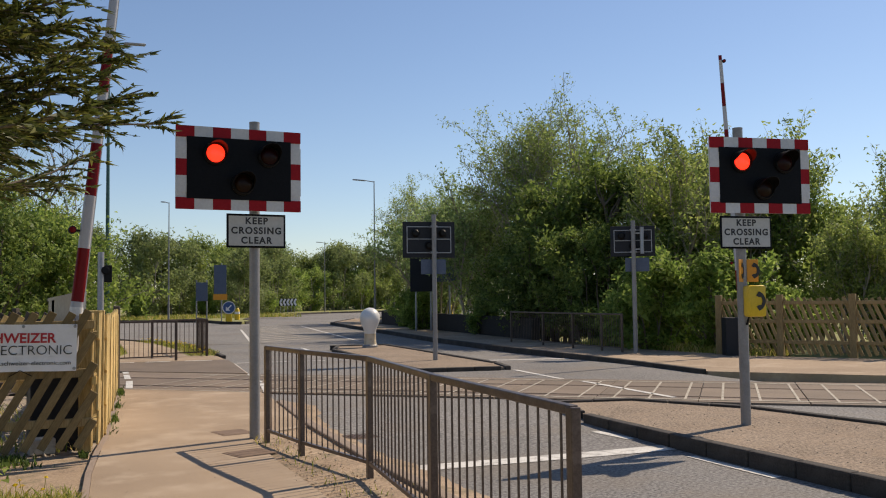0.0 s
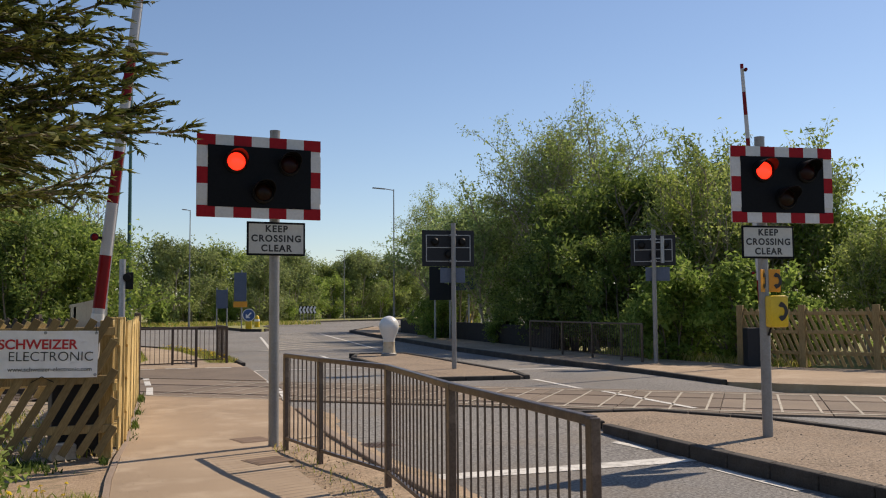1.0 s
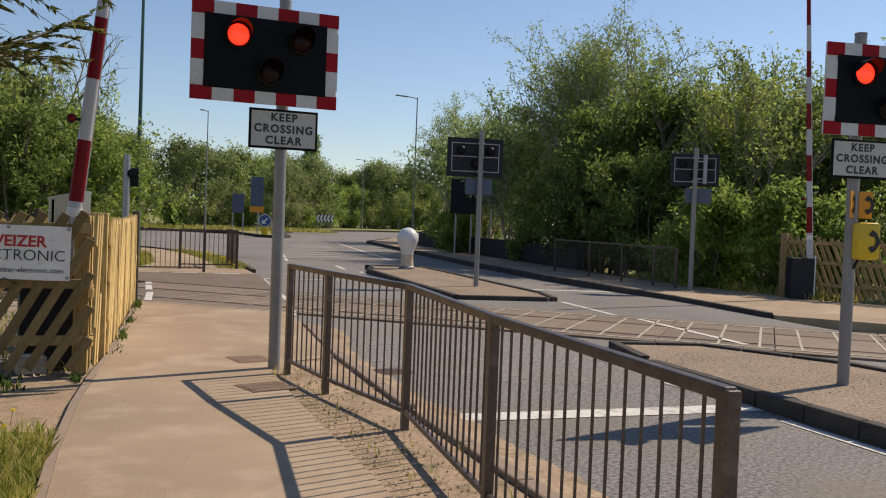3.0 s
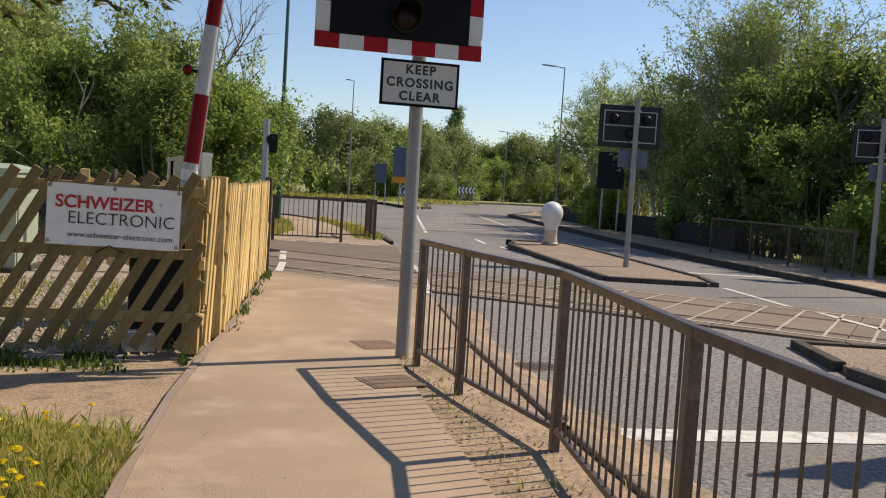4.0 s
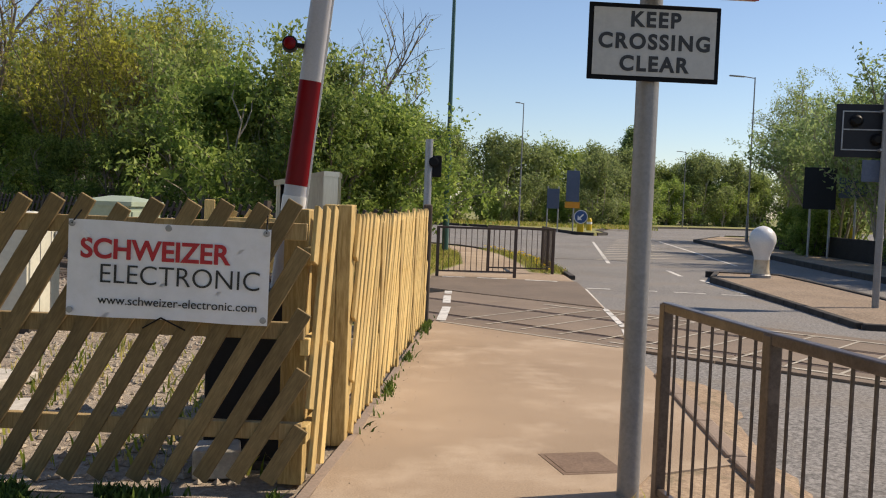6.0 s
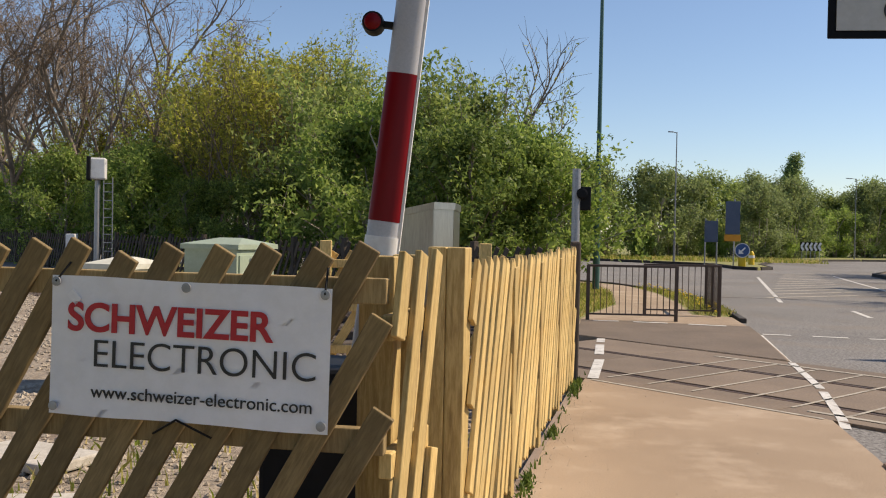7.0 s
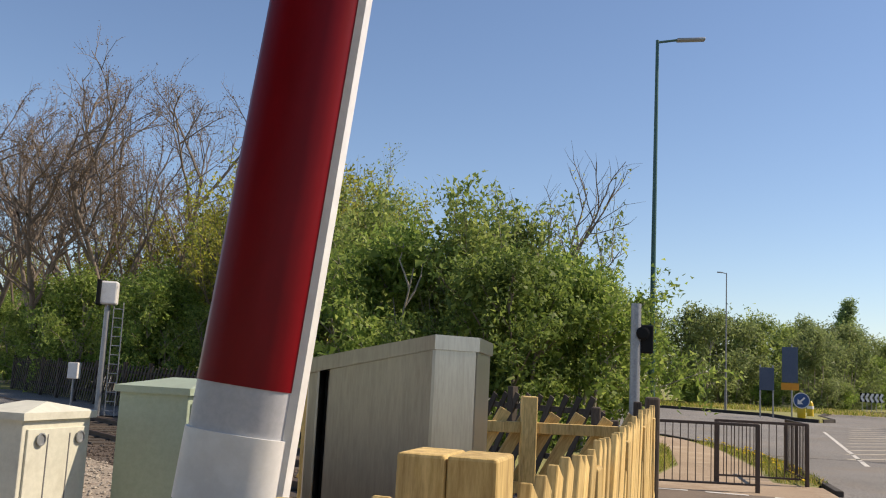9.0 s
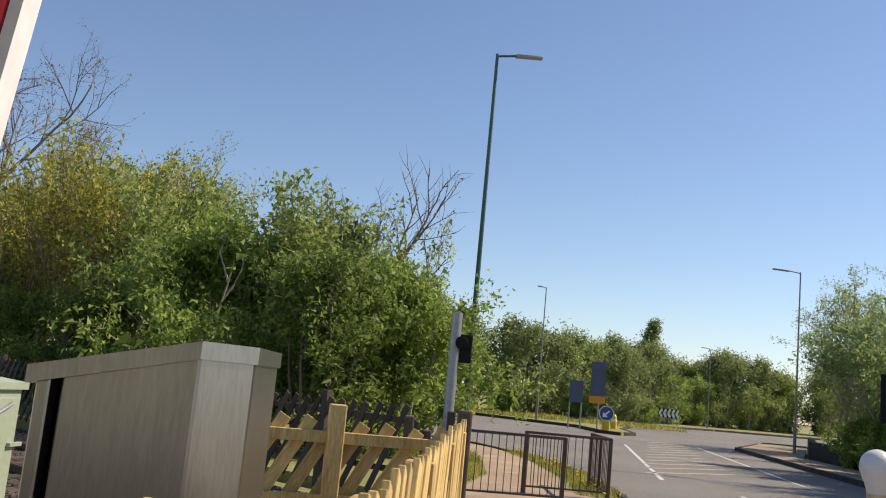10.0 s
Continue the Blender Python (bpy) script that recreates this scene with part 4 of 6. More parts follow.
def cabinet(x, y, yaw, w, d, h, material, label, handle):
    """Near corner at (x, y); w along the shaded side, d along the door side; a low hipped lid."""
    ob = thing("trackside_cabinet", pose(x, y, -0.05, 0, 0, yaw), label, "cabinet", "trackside cabinets")
    bm = bmesh.new()
    box(bm, (-w / 2, d / 2, h / 2), (w, d, h), bevel=0.01)
    part("body", bm, material, ob)
    bm = bmesh.new()
    o = 0.03
    lo = [(-w - o, -o), (o, -o), (o, d + o), (-w - o, d + o)]
    a = [bm.verts.new((*p, h - 0.03)) for p in lo]
    b = [bm.verts.new((*p, h + 0.02)) for p in lo]
    r = [bm.verts.new((-w * 0.28, d / 2, h + 0.085)), bm.verts.new((-w * 0.72, d / 2, h + 0.085))]
    for k in range(4):
        bm.faces.new((a[k], a[(k + 1) % 4], b[(k + 1) % 4], b[k]))
    bm.faces.new((b[1], b[2], r[0]))
    bm.faces.new((b[2], b[3], r[1], r[0]))
    bm.faces.new((b[3], b[0], r[1]))
    bm.faces.new((b[0], b[1], r[0], r[1]))
    bm.faces.new(a[::-1])
    bmesh.ops.recalc_face_normals(bm, faces=bm.faces)
    part("lid", bm, material, ob)
    bm = bmesh.new()
    box(bm, (0.008, d / 2, h / 2 - 0.02), (0.018, d - 0.08, h - 0.14), bevel=0.004)
    door = part("door", bm, material, ob)
    if handle == "v":
        bm = bmesh.new()
        rod(bm, (0.03, d * 0.28, h - 0.13), (0.03, d * 0.5, h - 0.24), 0.014, seg=8)
        rod(bm, (0.03, d * 0.82, h - 0.13), (0.03, d * 0.5, h - 0.24), 0.014, seg=8)
        box(bm, (0.035, d * 0.5, h - 0.25), (0.03, 0.07, 0.07), bevel=0.008)
        part("handle", bm, GALV, door, "v-shaped locking bars with padlock plate")
        for q in (0.0, d - 0.1):
            bm = bmesh.new()
            box(bm, (0.03, q + 0.05, h - 0.42), (0.03, 0.16, 0.03), bevel=0.004)
            part("hinge", bm, material, door)
    else:
        for q in (0.22, 0.8):
            bm = bmesh.new()
            lathe(bm, [(0.045, -0.004), (0.045, 0.004), (0.036, 0.005), (0.036, -0.003)], 14, Matrix.Translation((0.035, d * q, h - 0.16)) @ Matrix.Rotation(radians(90), 4, "Y"))
            part("ring_handle", bm, GALV, door)
        for q in (0.34, 0.66):
            bm = bmesh.new()
            box(bm, (0.019, d * q, h / 2 - 0.03), (0.006, 0.008, h - 0.2))
            part("seam", bm, GREY_PAINT, door)
    bm = bmesh.new()
    box(bm, (-w / 2, d / 2, 0.02), (w + 0.16, d + 0.16, 0.1), bevel=0.01)
    part("plinth", bm, KERB, ob)
    return ob


cabinet(-0.64, 15.8, heading((0.99, -0.137)), 0.58, 0.89, 1.38, GREEN_CAB, "pale green steel trackside cabinet with locking bars", "v")
cabinet(-1.5, 15.15, heading((0.99, -0.137)), 0.4, 0.7, 1.18, CREAM_CAB, "cream trackside cabinet with ring handles", "ring")
mb = thing("metal_cabinet", pose(1.785, 11.665, 0.0), "tall brushed-metal machine housing with a sloping top", "cabinet")


def housing(plan, drop):
    """An upright housing over a plan, its top falling towards the low side."""
    bm = bmesh.new()
    lo = [bm.verts.new((x, y, -0.03)) for x, y in plan]
    hi = [bm.verts.new((x, y, drop(x))) for x, y in plan]
    n = len(plan)
    for k in range(n):
        bm.faces.new((lo[k], lo[(k + 1) % n], hi[(k + 1) % n], hi[k]))
    bm.faces.new(hi)
    bm.faces.new(lo[::-1])
    bmesh.ops.recalc_face_normals(bm, faces=bm.faces)
    bmesh.ops.bevel(bm, geom=bm.edges[:], offset=0.004, segments=1, affect="EDGES")
    return bm


fall = lambda x: 1.64 + min(0.0, x) * 0.232
part("body", housing([(-0.265, 0.006), (-0.002, 0.002), (0.094, 0.094), (0.094, 0.46), (-0.265, 0.46)], fall), SILVER, mb)
part("return_panel", housing([(-0.318, 0.012), (-0.29, 0.012), (-0.29, 0.46), (-0.318, 0.46)], fall), SILVER, mb)
# solid black fill stands in for the shade inside the gap
part("recess_shade", housing([(-0.289, 0.06), (-0.266, 0.06), (-0.266, 0.4), (-0.289, 0.4)], lambda x: fall(x) - 0.02), BLACK, mb, "black fill for the shaded gap beside the door")
bm = bmesh.new()
plan = [(-0.333, -0.004), (0.0, -0.006), (0.1, 0.09), (0.1, 0.47), (-0.333, 0.47)]
lo = [bm.verts.new((x, y, fall(x) - 0.028)) for x, y in plan]
hi = [bm.verts.new((x, y, fall(x) + 0.008)) for x, y in plan]
for k in range(5):
    bm.faces.new((lo[k], lo[(k + 1) % 5], hi[(k + 1) % 5], hi[k]))
for q in (hi[:2] + hi[3:], hi[1:4]):
    bm.faces.new(q)
for q in (lo[:2] + lo[3:], lo[1:4]):
    bm.faces.new(q[::-1])
bmesh.ops.recalc_face_normals(bm, faces=bm.faces)
part("lid", bm, SILVER, mb)

# ---- posts, lamps and signs past the crossing ----


def street_lamp(x, y, h, yaw, label, arm=1.0, base_h=1.6, material=GREY_PAINT, r=0.055):
    ob = thing("street_lamp", pose(x, y, 0, 0, 0, yaw), label, "street lamp", "street lamps")
    bm = bmesh.new()
    rod(bm, (0, 0, base_h), (0, 0, h), r, r * 0.62, 12)
    part("column", bm, material, ob, soft=True)
    bm = bmesh.new()
    rod(bm, (0, 0, -0.15), (0, 0, base_h), r * 1.5, r * 1.45, 12)
    part("column_base", bm, material, ob, soft=True)
    bm = bmesh.new()
    rod(bm, (0, 0, h - 0.06), (arm * 0.45, 0, h + 0.02), r * 0.5, seg=8)
    part("arm", bm, material, ob, soft=True)
    bm = bmesh.new()
    box(bm, (arm * 0.72, 0, h + 0.03), (arm * 0.62, 0.2, 0.075), Matrix.Rotation(radians(-3), 4, "Y"), bevel=0.03)
    part("lantern", bm, GALV, ob, "flat grey lantern", soft=True)
    return ob


street_lamp(4.06, 32.92, 10.54, 4, "tall teal-green street lamp with a flat lantern", 1.2, 3.0, TEAL, 0.068)
street_lamp(12.04, 71.5, 9.1, 175, "slim grey street lamp on the grass bank", 0.6, 1.5)
street_lamp(22.6, 55.3, 9.25, 175, "dark street lamp with an arm over the road", 1.4, 1.5)
street_lamp(35.5, 105.0, 8.4, 175, "small distant street lamp", 1.0, 1.5)

ob = thing("signal_post", pose(3.02, 23.2, 0), "grey post with a small dark signal head facing away", "signal post")
bm = bmesh.new()
rod(bm, (0, 0, -0.1), (0, 0, 2.72), 0.075, seg=16)
part("pole", bm, GALV, ob, soft=True)
bm = bmesh.new()
box(bm, (0.16, 0.06, 2.2), (0.2, 0.12, 0.42), bevel=0.02)
part("signal_head", bm, BLACK, ob, "dark signal head")
bm = bmesh.new()
lathe(bm, [(0.1, 0), (0.1, 0.05), (0.07, 0.06)], 14, Matrix.Translation((0.1, -0.04, 2.28)) @ Matrix.Rotation(radians(90), 4, "X"))
part("sounder", bm, BLACK, ob)
for x, y, h in ((2.74, 16.8, 1.5), (2.62, 20.6, 1.15), (2.4, 20.4, 1.3), (3.0, 22.2, 1.35)):
    ob = thing("wooden_post", pose(x, y, -0.05), "short dark wooden post by the crossing", "post", "short posts")
    bm = bmesh.new()
    box(bm, (0, 0, h / 2), (0.11, 0.11, h), bevel=0.02)
    part("upright", bm, GREY_WOOD, ob)

RS = thing("railway_signal", pose(-11.05, 33.6, -0.22, 0, 0, 20), "white railway signal on a post with a ladder", "railway signal")
bm = bmesh.new()
rod(bm, (0, 0, 0), (0, 0, 3.25), 0.09, 0.08, 12)
part("post", bm, GALV, RS, soft=True)
bm = bmesh.new()
box(bm, (0, 0, 3.55), (0.5, 0.42, 0.66), bevel=0.05)
part("signal_head", bm, WHITE_GLOSS, RS, "white signal head")
bm = bmesh.new()
box(bm, (-0.24, -0.05, 3.55), (0.12, 0.5, 0.72), bevel=0.03)
part("backboard", bm, BLACK, RS)
for dx in (0.2, 0.46):
    bm = bmesh.new()
    rod(bm, (dx, -0.05, 0.0), (dx - 0.02, -0.05, 3.3), 0.016, seg=6)
    part("ladder_rail", bm, GALV, RS)
bm = bmesh.new()
rod(bm, (0.2, -0.05, 0), (0.46, -0.05, 0), 0.012, seg=6)
rung = mesh_of("rung", bm, GALV)
for k in range(12):
    placed("rung", rung, RS, pose(0, 0, 0.25 + 0.26 * k))
ob = thing("trackside_box", pose(-11.75, 33.4, -0.05), "small white box on a post by the track", "cabinet")
bm = bmesh.new()
box(bm, (0, 0, 1.15), (0.3, 0.2, 0.45), bevel=0.02)
part("case", bm, WHITE_GLOSS, ob)
bm = bmesh.new()
rod(bm, (0, 0, 0), (0, 0, 0.95), 0.035, seg=8)
part("post", bm, GALV, ob)


def road_sign(x, y, yaw, panels, legs, label, z=0.05, category="road sign"):
    ob = thing("road_sign", pose(x, y, z, 0, 0, yaw), label, category, "road signs")
    for cx, cz, w, h, material, lab in panels:
        bm = bmesh.new()
        box(bm, (cx, 0, cz), (w, 0.03, h), bevel=0.01)
        part("panel", bm, material, ob, lab)
    for lx, lh in legs:
        bm = bmesh.new()
        rod(bm, (lx, 0.06, -0.1), (lx, 0.06, lh), 0.045, seg=10)
        part("leg", bm, GALV, ob)
    return ob


road_sign(14.3, 63.6, -8, [(0, 2.95, 0.85, 2.0, SIGN_BACK, "grey-blue back of a tall sign"), (0, 1.72, 0.95, 0.4, ORANGE, "small orange panel")], [(0.1, 4.1)], "tall direction sign with an orange panel below")
road_sign(13.15, 64.2, -8, [(0, 2.1, 0.8, 1.3, SIGN_BACK, "grey-blue back of a sign")], [(-0.35, 2.9), (0.35, 2.9)], "broad direction sign on two legs")
road_sign(18.4, 38.2, -15, [(-0.1, 2.55, 1.15, 1.55, DARK_BACK, "dark back of a sign")], [(-0.4, 3.3), (0.3, 3.3)], "dark direction sign among the trees")
road_sign(19.6, 38.0, -15, [(0.0, 2.6, 1.25, 0.75, SIGN_BACK, "grey-blue back of a sign")], [(0, 2.9)], "small grey sign beside a dark one")


def arrow_bollard(x, y):
    ob = thing("keep_left_bollard", pose(x, y, 0.05, 0, 0, -8), "yellow bollard with a round blue arrow sign", "bollard")
    bm = bmesh.new()
    box(bm, (0, 0, 0.3), (0.42, 0.24, 0.62), bevel=0.05)
    part("base", bm, YELLOW, ob, soft=True)
    bm = bmesh.new()
    lathe(bm, [(0.44, 0), (0.44, 0.04)], 28, Matrix.Translation((0, -0.1, 0.98)) @ Matrix.Rotation(radians(90), 4, "X"))
    part("rim", bm, WHITE_GLOSS, ob)
    bm = bmesh.new()
    lathe(bm, [(0.39, 0.04), (0.39, 0.05)], 28, Matrix.Translation((0, -0.1, 0.98)) @ Matrix.Rotation(radians(90), 4, "X"))
    disc = part("disc", bm, BLUE, ob, "blue disc")
    bm = bmesh.new()
    r = Matrix.Translation((0, -0.155, 0.98)) @ Matrix.Rotation(radians(45), 4, "Y")
    box(bm, r @ Vector((0, 0, 0.03)), (0.09, 0.006, 0.4), Matrix.Rotation(radians(45), 4, "Y"))
    tip = [r @ Vector(p) for p in ((-0.2, 0, -0.08), (0.2, 0, -0.08), (0, 0, -0.3))]
    bm.faces.new([bm.verts.new(p) for p in tip])
    part("arrow", bm, PRINT_WHITE, disc)
    return ob


arrow_bollard(14.72, 62.8)
ob = thing("bollard", pose(16.6, 68.5, 0.05), "small yellow traffic bollard with a white top", "bollard")
bm = bmesh.new()
lathe(bm, [(0.2, 0), (0.19, 0.6), (0.16, 0.8), (0.08, 0.9)], 14)
part("body", bm, YELLOW, ob, soft=True)
bm = bmesh.new()
lathe(bm, [(0.205, 0.45), (0.2, 0.62)], 14)
part("band", bm, PRINT_WHITE, ob)
ob = thing("bollard", pose(20.6, 40.0, 0.0), "small yellow bollard beside the far pavement", "bollard")
bm = bmesh.new()
lathe(bm, [(0.12, 0), (0.12, 0.95), (0.1, 1.1), (0.04, 1.18)], 14)
part("body", bm, YELLOW, ob, soft=True)

CH = thing("chevron_sign", pose(25.2, 85, 0.05, 0, 0, -22) @ Matrix.Scale(0.8, 4), "row of white and black chevron boards on posts", "road sign")
for k in range(5):
    bm = bmesh.new()
    for s in (-1, 1):
        box(bm, (k * 0.42 - 0.84 + 0.05, -0.02, 1.55 + s * 0.2), (0.22, 0.02, 0.46), Matrix.Rotation(radians(s * 28), 4, "Y"))
    part("chevron", bm, PRINT_WHITE, CH)
    bm = bmesh.new()
    box(bm, (k * 0.42 - 0.84, 0.02, 1.55), (0.36, 0.03, 0.9))
    part("board", bm, BLACK_BOARD, CH)
    bm = bmesh.new()
    rod(bm, (k * 0.42 - 0.84, 0.06, -0.1), (k * 0.42 - 0.84, 0.06, 1.2), 0.03, seg=8)
    part("post", bm, GALV, CH)

ob = thing("bollard_lamp", pose(11.1, 26.25, 0.025), "white globe-topped bollard lamp with a cream stem", "bollard lamp")
bm = bmesh.new()
prof = [(0.178, 0.42), (0.185, 0.5), (0.215, 0.6), (0.262, 0.7)]
prof += [(0.31 * math.cos(a), 0.9 + 0.32 * math.sin(a)) for a in [radians(-28 + 112 * k / 10) for k in range(11)]]
lathe(bm, prof + [(0.01, 1.222)], 24)
part("globe", bm, BULB, ob, "frosted white globe", soft=True)
bm = bmesh.new()
lathe(bm, [(0.2, 0.08), (0.185, 0.2), (0.176, 0.42), (0.181, 0.43)], 20)
part("stem", bm, CREAM, ob, "cream stem", soft=True)
bm = bmesh.new()
lathe(bm, [(0.24, 0.0), (0.24, 0.06), (0.2, 0.09)], 20)
part("foot", bm, GREY_PAINT, ob)

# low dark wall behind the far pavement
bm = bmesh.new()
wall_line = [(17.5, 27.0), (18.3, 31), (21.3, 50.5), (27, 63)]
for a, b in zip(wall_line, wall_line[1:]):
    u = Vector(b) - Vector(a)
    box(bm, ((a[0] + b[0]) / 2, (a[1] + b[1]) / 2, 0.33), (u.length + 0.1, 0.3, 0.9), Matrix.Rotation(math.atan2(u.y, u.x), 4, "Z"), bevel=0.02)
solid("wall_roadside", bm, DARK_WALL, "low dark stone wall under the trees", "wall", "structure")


def cover(x, y, w, d, yaw, label, z=0.0, slots=0, material=COVER):
    ob = thing("drain_cover" if slots else "inspection_cover", pose(x, y, z, 0, 0, yaw), label, "cover", "ground covers")
    bm = bmesh.new()
    box(bm, (0, 0, -0.001), (w, d, 0.008), bevel=0.003)
    part("frame", bm, COVER, ob)
    if not slots:
        bm = bmesh.new()
        box(bm, (0, 0, 0.001), (w * 0.86, d * 0.86, 0.009), bevel=0.002)
        part("lid", bm, material, ob)
    for k in range(slots):
        bm = bmesh.new()
        box(bm, (-w / 2 + w * (k + 0.5) / slots, 0, 0.002), (w / slots * 0.6, d * 0.86, 0.01))
        part("grating_bar", bm, material, ob)


cover(3.38, 10.55, 0.38, 0.42, 10, "small square inspection cover in the path", 0.0, material=COVER)
cover(3.22, 9.05, 0.42, 0.38, 15, "worn round-edged cover in the path", 0.002)
cover(4.75, 10.1, 0.42, 0.38, 5, "dark drain grating in the gutter", road_z(4.75, 10.1), 9, TRACK_STEEL)
cover(4.3, 6.2, 0.45, 0.4, 5, "dark drain grating in the gutter", road_z(4.3, 6.2), 9, TRACK_STEEL)

# ---- trees and shrubs ----


def tube_path(V, F, pts, r0, r1, seg):
    """A tapered tube through points, added to vertex and face lists."""
    base = len(V)
    n = len(pts)
    for i, p in enumerate(pts):
        d = (pts[min(n - 1, i + 1)] - pts[max(0, i - 1)]).normalized()
        a = d.orthogonal().normalized()
        b = d.cross(a)
        r = r0 + (r1 - r0) * i / (n - 1)
        for k in range(seg):
            q = math.tau * k / seg
            V.append(p + (a * math.cos(q) + b * math.sin(q)) * r)
    for i in range(n - 1):
        for k in range(seg):
            F.append((base + i * seg + k, base + i * seg + (k + 1) % seg, base + (i + 1) * seg + (k + 1) % seg, base + (i + 1) * seg + k))


def limb(rnd, start, way, length, bend, steps=5, lift=0.0):
    pts, p, d = [start.copy()], start.copy(), way.normalized()
    for _ in range(steps):
        d = (d + Vector((rnd.uniform(-bend, bend), rnd.uniform(-bend, bend), rnd.uniform(-bend, bend) + lift))).normalized()
        p = p + d * (length / steps)
        pts.append(p.copy())
    return pts


def leaf_mesh(name, centres, size, material, rng, slim=0.6, droop=0.0):
    """Small pointed leaves, each turned its own way."""
    c = np.asarray(centres)
    n = len(c)
    a = rng.normal(size=(n, 3))
    a[:, 2] -= droop
    a /= np.linalg.norm(a, axis=1)[:, None]
    b = np.cross(a, rng.normal(size=(n, 3)))
    b /= np.linalg.norm(b, axis=1)[:, None]
    s = (size * rng.uniform(0.6, 1.35, n))[:, None]
    v = np.empty((n * 3, 3))
    v[0::3] = c - a * s * 0.4 - b * s * 0.5 * slim
    v[1::3] = c - a * s * 0.4 + b * s * 0.5 * slim
    v[2::3] = c + a * s * 0.7
    me = bpy.data.meshes.new(name)
    me.vertices.add(n * 3)
    me.vertices.foreach_set("co", v.astype(np.float32).ravel())
    me.loops.add(n * 3)
    me.loops.foreach_set("vertex_index", np.arange(n * 3, dtype=np.int32))
    me.polygons.add(n)
    me.polygons.foreach_set("loop_start", np.arange(0, n * 3, 3, dtype=np.int32))
    me.update(calc_edges=True)
    me.materials.append(material)
    return me


def grow(seed, height, spread, stems, bare, leaves, size, leaf, bark, lobes=40, lobe=0.8, twigs=8, trunk_r=0.1, droop=0.0, peak=0.5, slim=0.6, fine=0.16, rise=0.35):
    """Wood and crown of a tree or shrub: stems, a limb to each lobe of an uneven crown, twigs within the lobe, leaves along the twigs.
    bare: share of the height free of leaves; peak: height of the widest part; lobe: radius of a lobe; fine: how far leaves stray from twigs."""
    rnd, rng = random.Random(seed), np.random.default_rng(seed)
    V, F, spots = [], [], []
    trunks = []
    for s in range(stems):
        ang = math.tau * (s + rnd.random() * 0.6) / stems
        out = Vector((math.cos(ang), math.sin(ang), 0))
        off = out * (0 if stems == 1 else rnd.uniform(0.05, 0.22) * spread)
        h = height * (0.88 if s == 0 else rnd.uniform(0.55, 0.85))
        stem = limb(rnd, off + Vector((0, 0, -0.2)), Vector((0, 0, 1)) + out * (0.0 if stems == 1 else rnd.uniform(0.1, 0.4) * spread / height), h, 0.09, 9, 0.05)
        tube_path(V, F, stem, trunk_r * (1.2 if stems == 1 else 0.8), trunk_r * 0.12, 6)
        trunks.append(stem)
    ph = rnd.uniform(0, 9)
    for k in range(lobes):
        f = ((k + rnd.random()) / lobes) ** 0.85
        z = height * (bare + (1 - bare) * f)
        w = 1 - abs(f - peak) / (peak if f < peak else 1 - peak)
        r = spread * (0.28 + 0.72 * math.sin(w * math.pi / 2)) * (rnd.random() ** 0.5)
        a = rnd.uniform(0, math.tau)
        r *= 0.78 + 0.3 * math.sin(2 * a + ph) + 0.16 * math.sin(5 * a + 2 * ph + 3 * f)
        c = Vector((r * math.cos(a), r * math.sin(a), z - lobe * 0.6 * (f > 0.85)))
        stem = min(trunks, key=lambda t: min((p - c).length for p in t))
        base = min(stem, key=lambda p: (p - Vector((c.x * 0.15, c.y * 0.15, c.z - 0.35 * r - 0.5))).length)
        mid = base.lerp(c, 0.5) + Vector((rnd.uniform(-0.15, 0.15), rnd.uniform(-0.15, 0.15), 0.12 * r))
        arm = [base, base.lerp(mid, 0.5) + Vector((rnd.uniform(-0.08, 0.08), rnd.uniform(-0.08, 0.08), 0.03)), mid, mid.lerp(c, 0.5) + Vector((rnd.uniform(-0.08, 0.08), rnd.uniform(-0.08, 0.08), 0)), c]
        tube_path(V, F, arm, trunk_r * 0.3, trunk_r * 0.08, 4)
        lr = lobe * rnd.uniform(0.6, 1.3)
        for _ in range(twigs):
            d = Vector((rnd.gauss(0, 1), rnd.gauss(0, 1), rnd.gauss(rise - droop, 0.8))).normalized()
            start = arm[3].lerp(c, rnd.random())
            tw = limb(rnd, start, d, lr * rnd.uniform(0.6, 1.25), 0.32, 2, 0.06 - droop * 0.4)
            tube_path(V, F, tw, trunk_r * 0.075, trunk_r * 0.02, 3)
            for q in range(2):
                spots.append((tw[q + 1], (tw[q + 1] - tw[q]) / 2))
    wood = bpy.data.meshes.new("branches")
    wood.from_pydata([tuple(v) for v in V], [], F)
    wood.materials.append(bark)
    smooth(wood, 60)
    crown = None
    if leaves:
        sp, ex = np.array([tuple(p) for p, _ in spots]), np.array([tuple(e) for _, e in spots])
        pick = rng.integers(0, len(sp), leaves)
        c = sp[pick] - ex[pick] * rng.uniform(-0.15, 1.6, (leaves, 1)) + np.clip(rng.normal(size=(leaves, 3)), -1.8, 1.8) * fine
        c[:, 2] = np.where(c[:, 2] < 0.05, np.abs(c[:, 2]) + 0.05, c[:, 2])
        # larger filler leaves added deeper inside block light and darken the crown's heart
        core = c[: leaves // 9] * np.array((0.8, 0.8, 0.9))
        sizes = np.concatenate((np.full(leaves, size), np.full(len(core), size * 2.0)))
        crown = leaf_mesh("crown", np.concatenate((c, core)), sizes, leaf, rng, slim, droop)
    return wood, crown


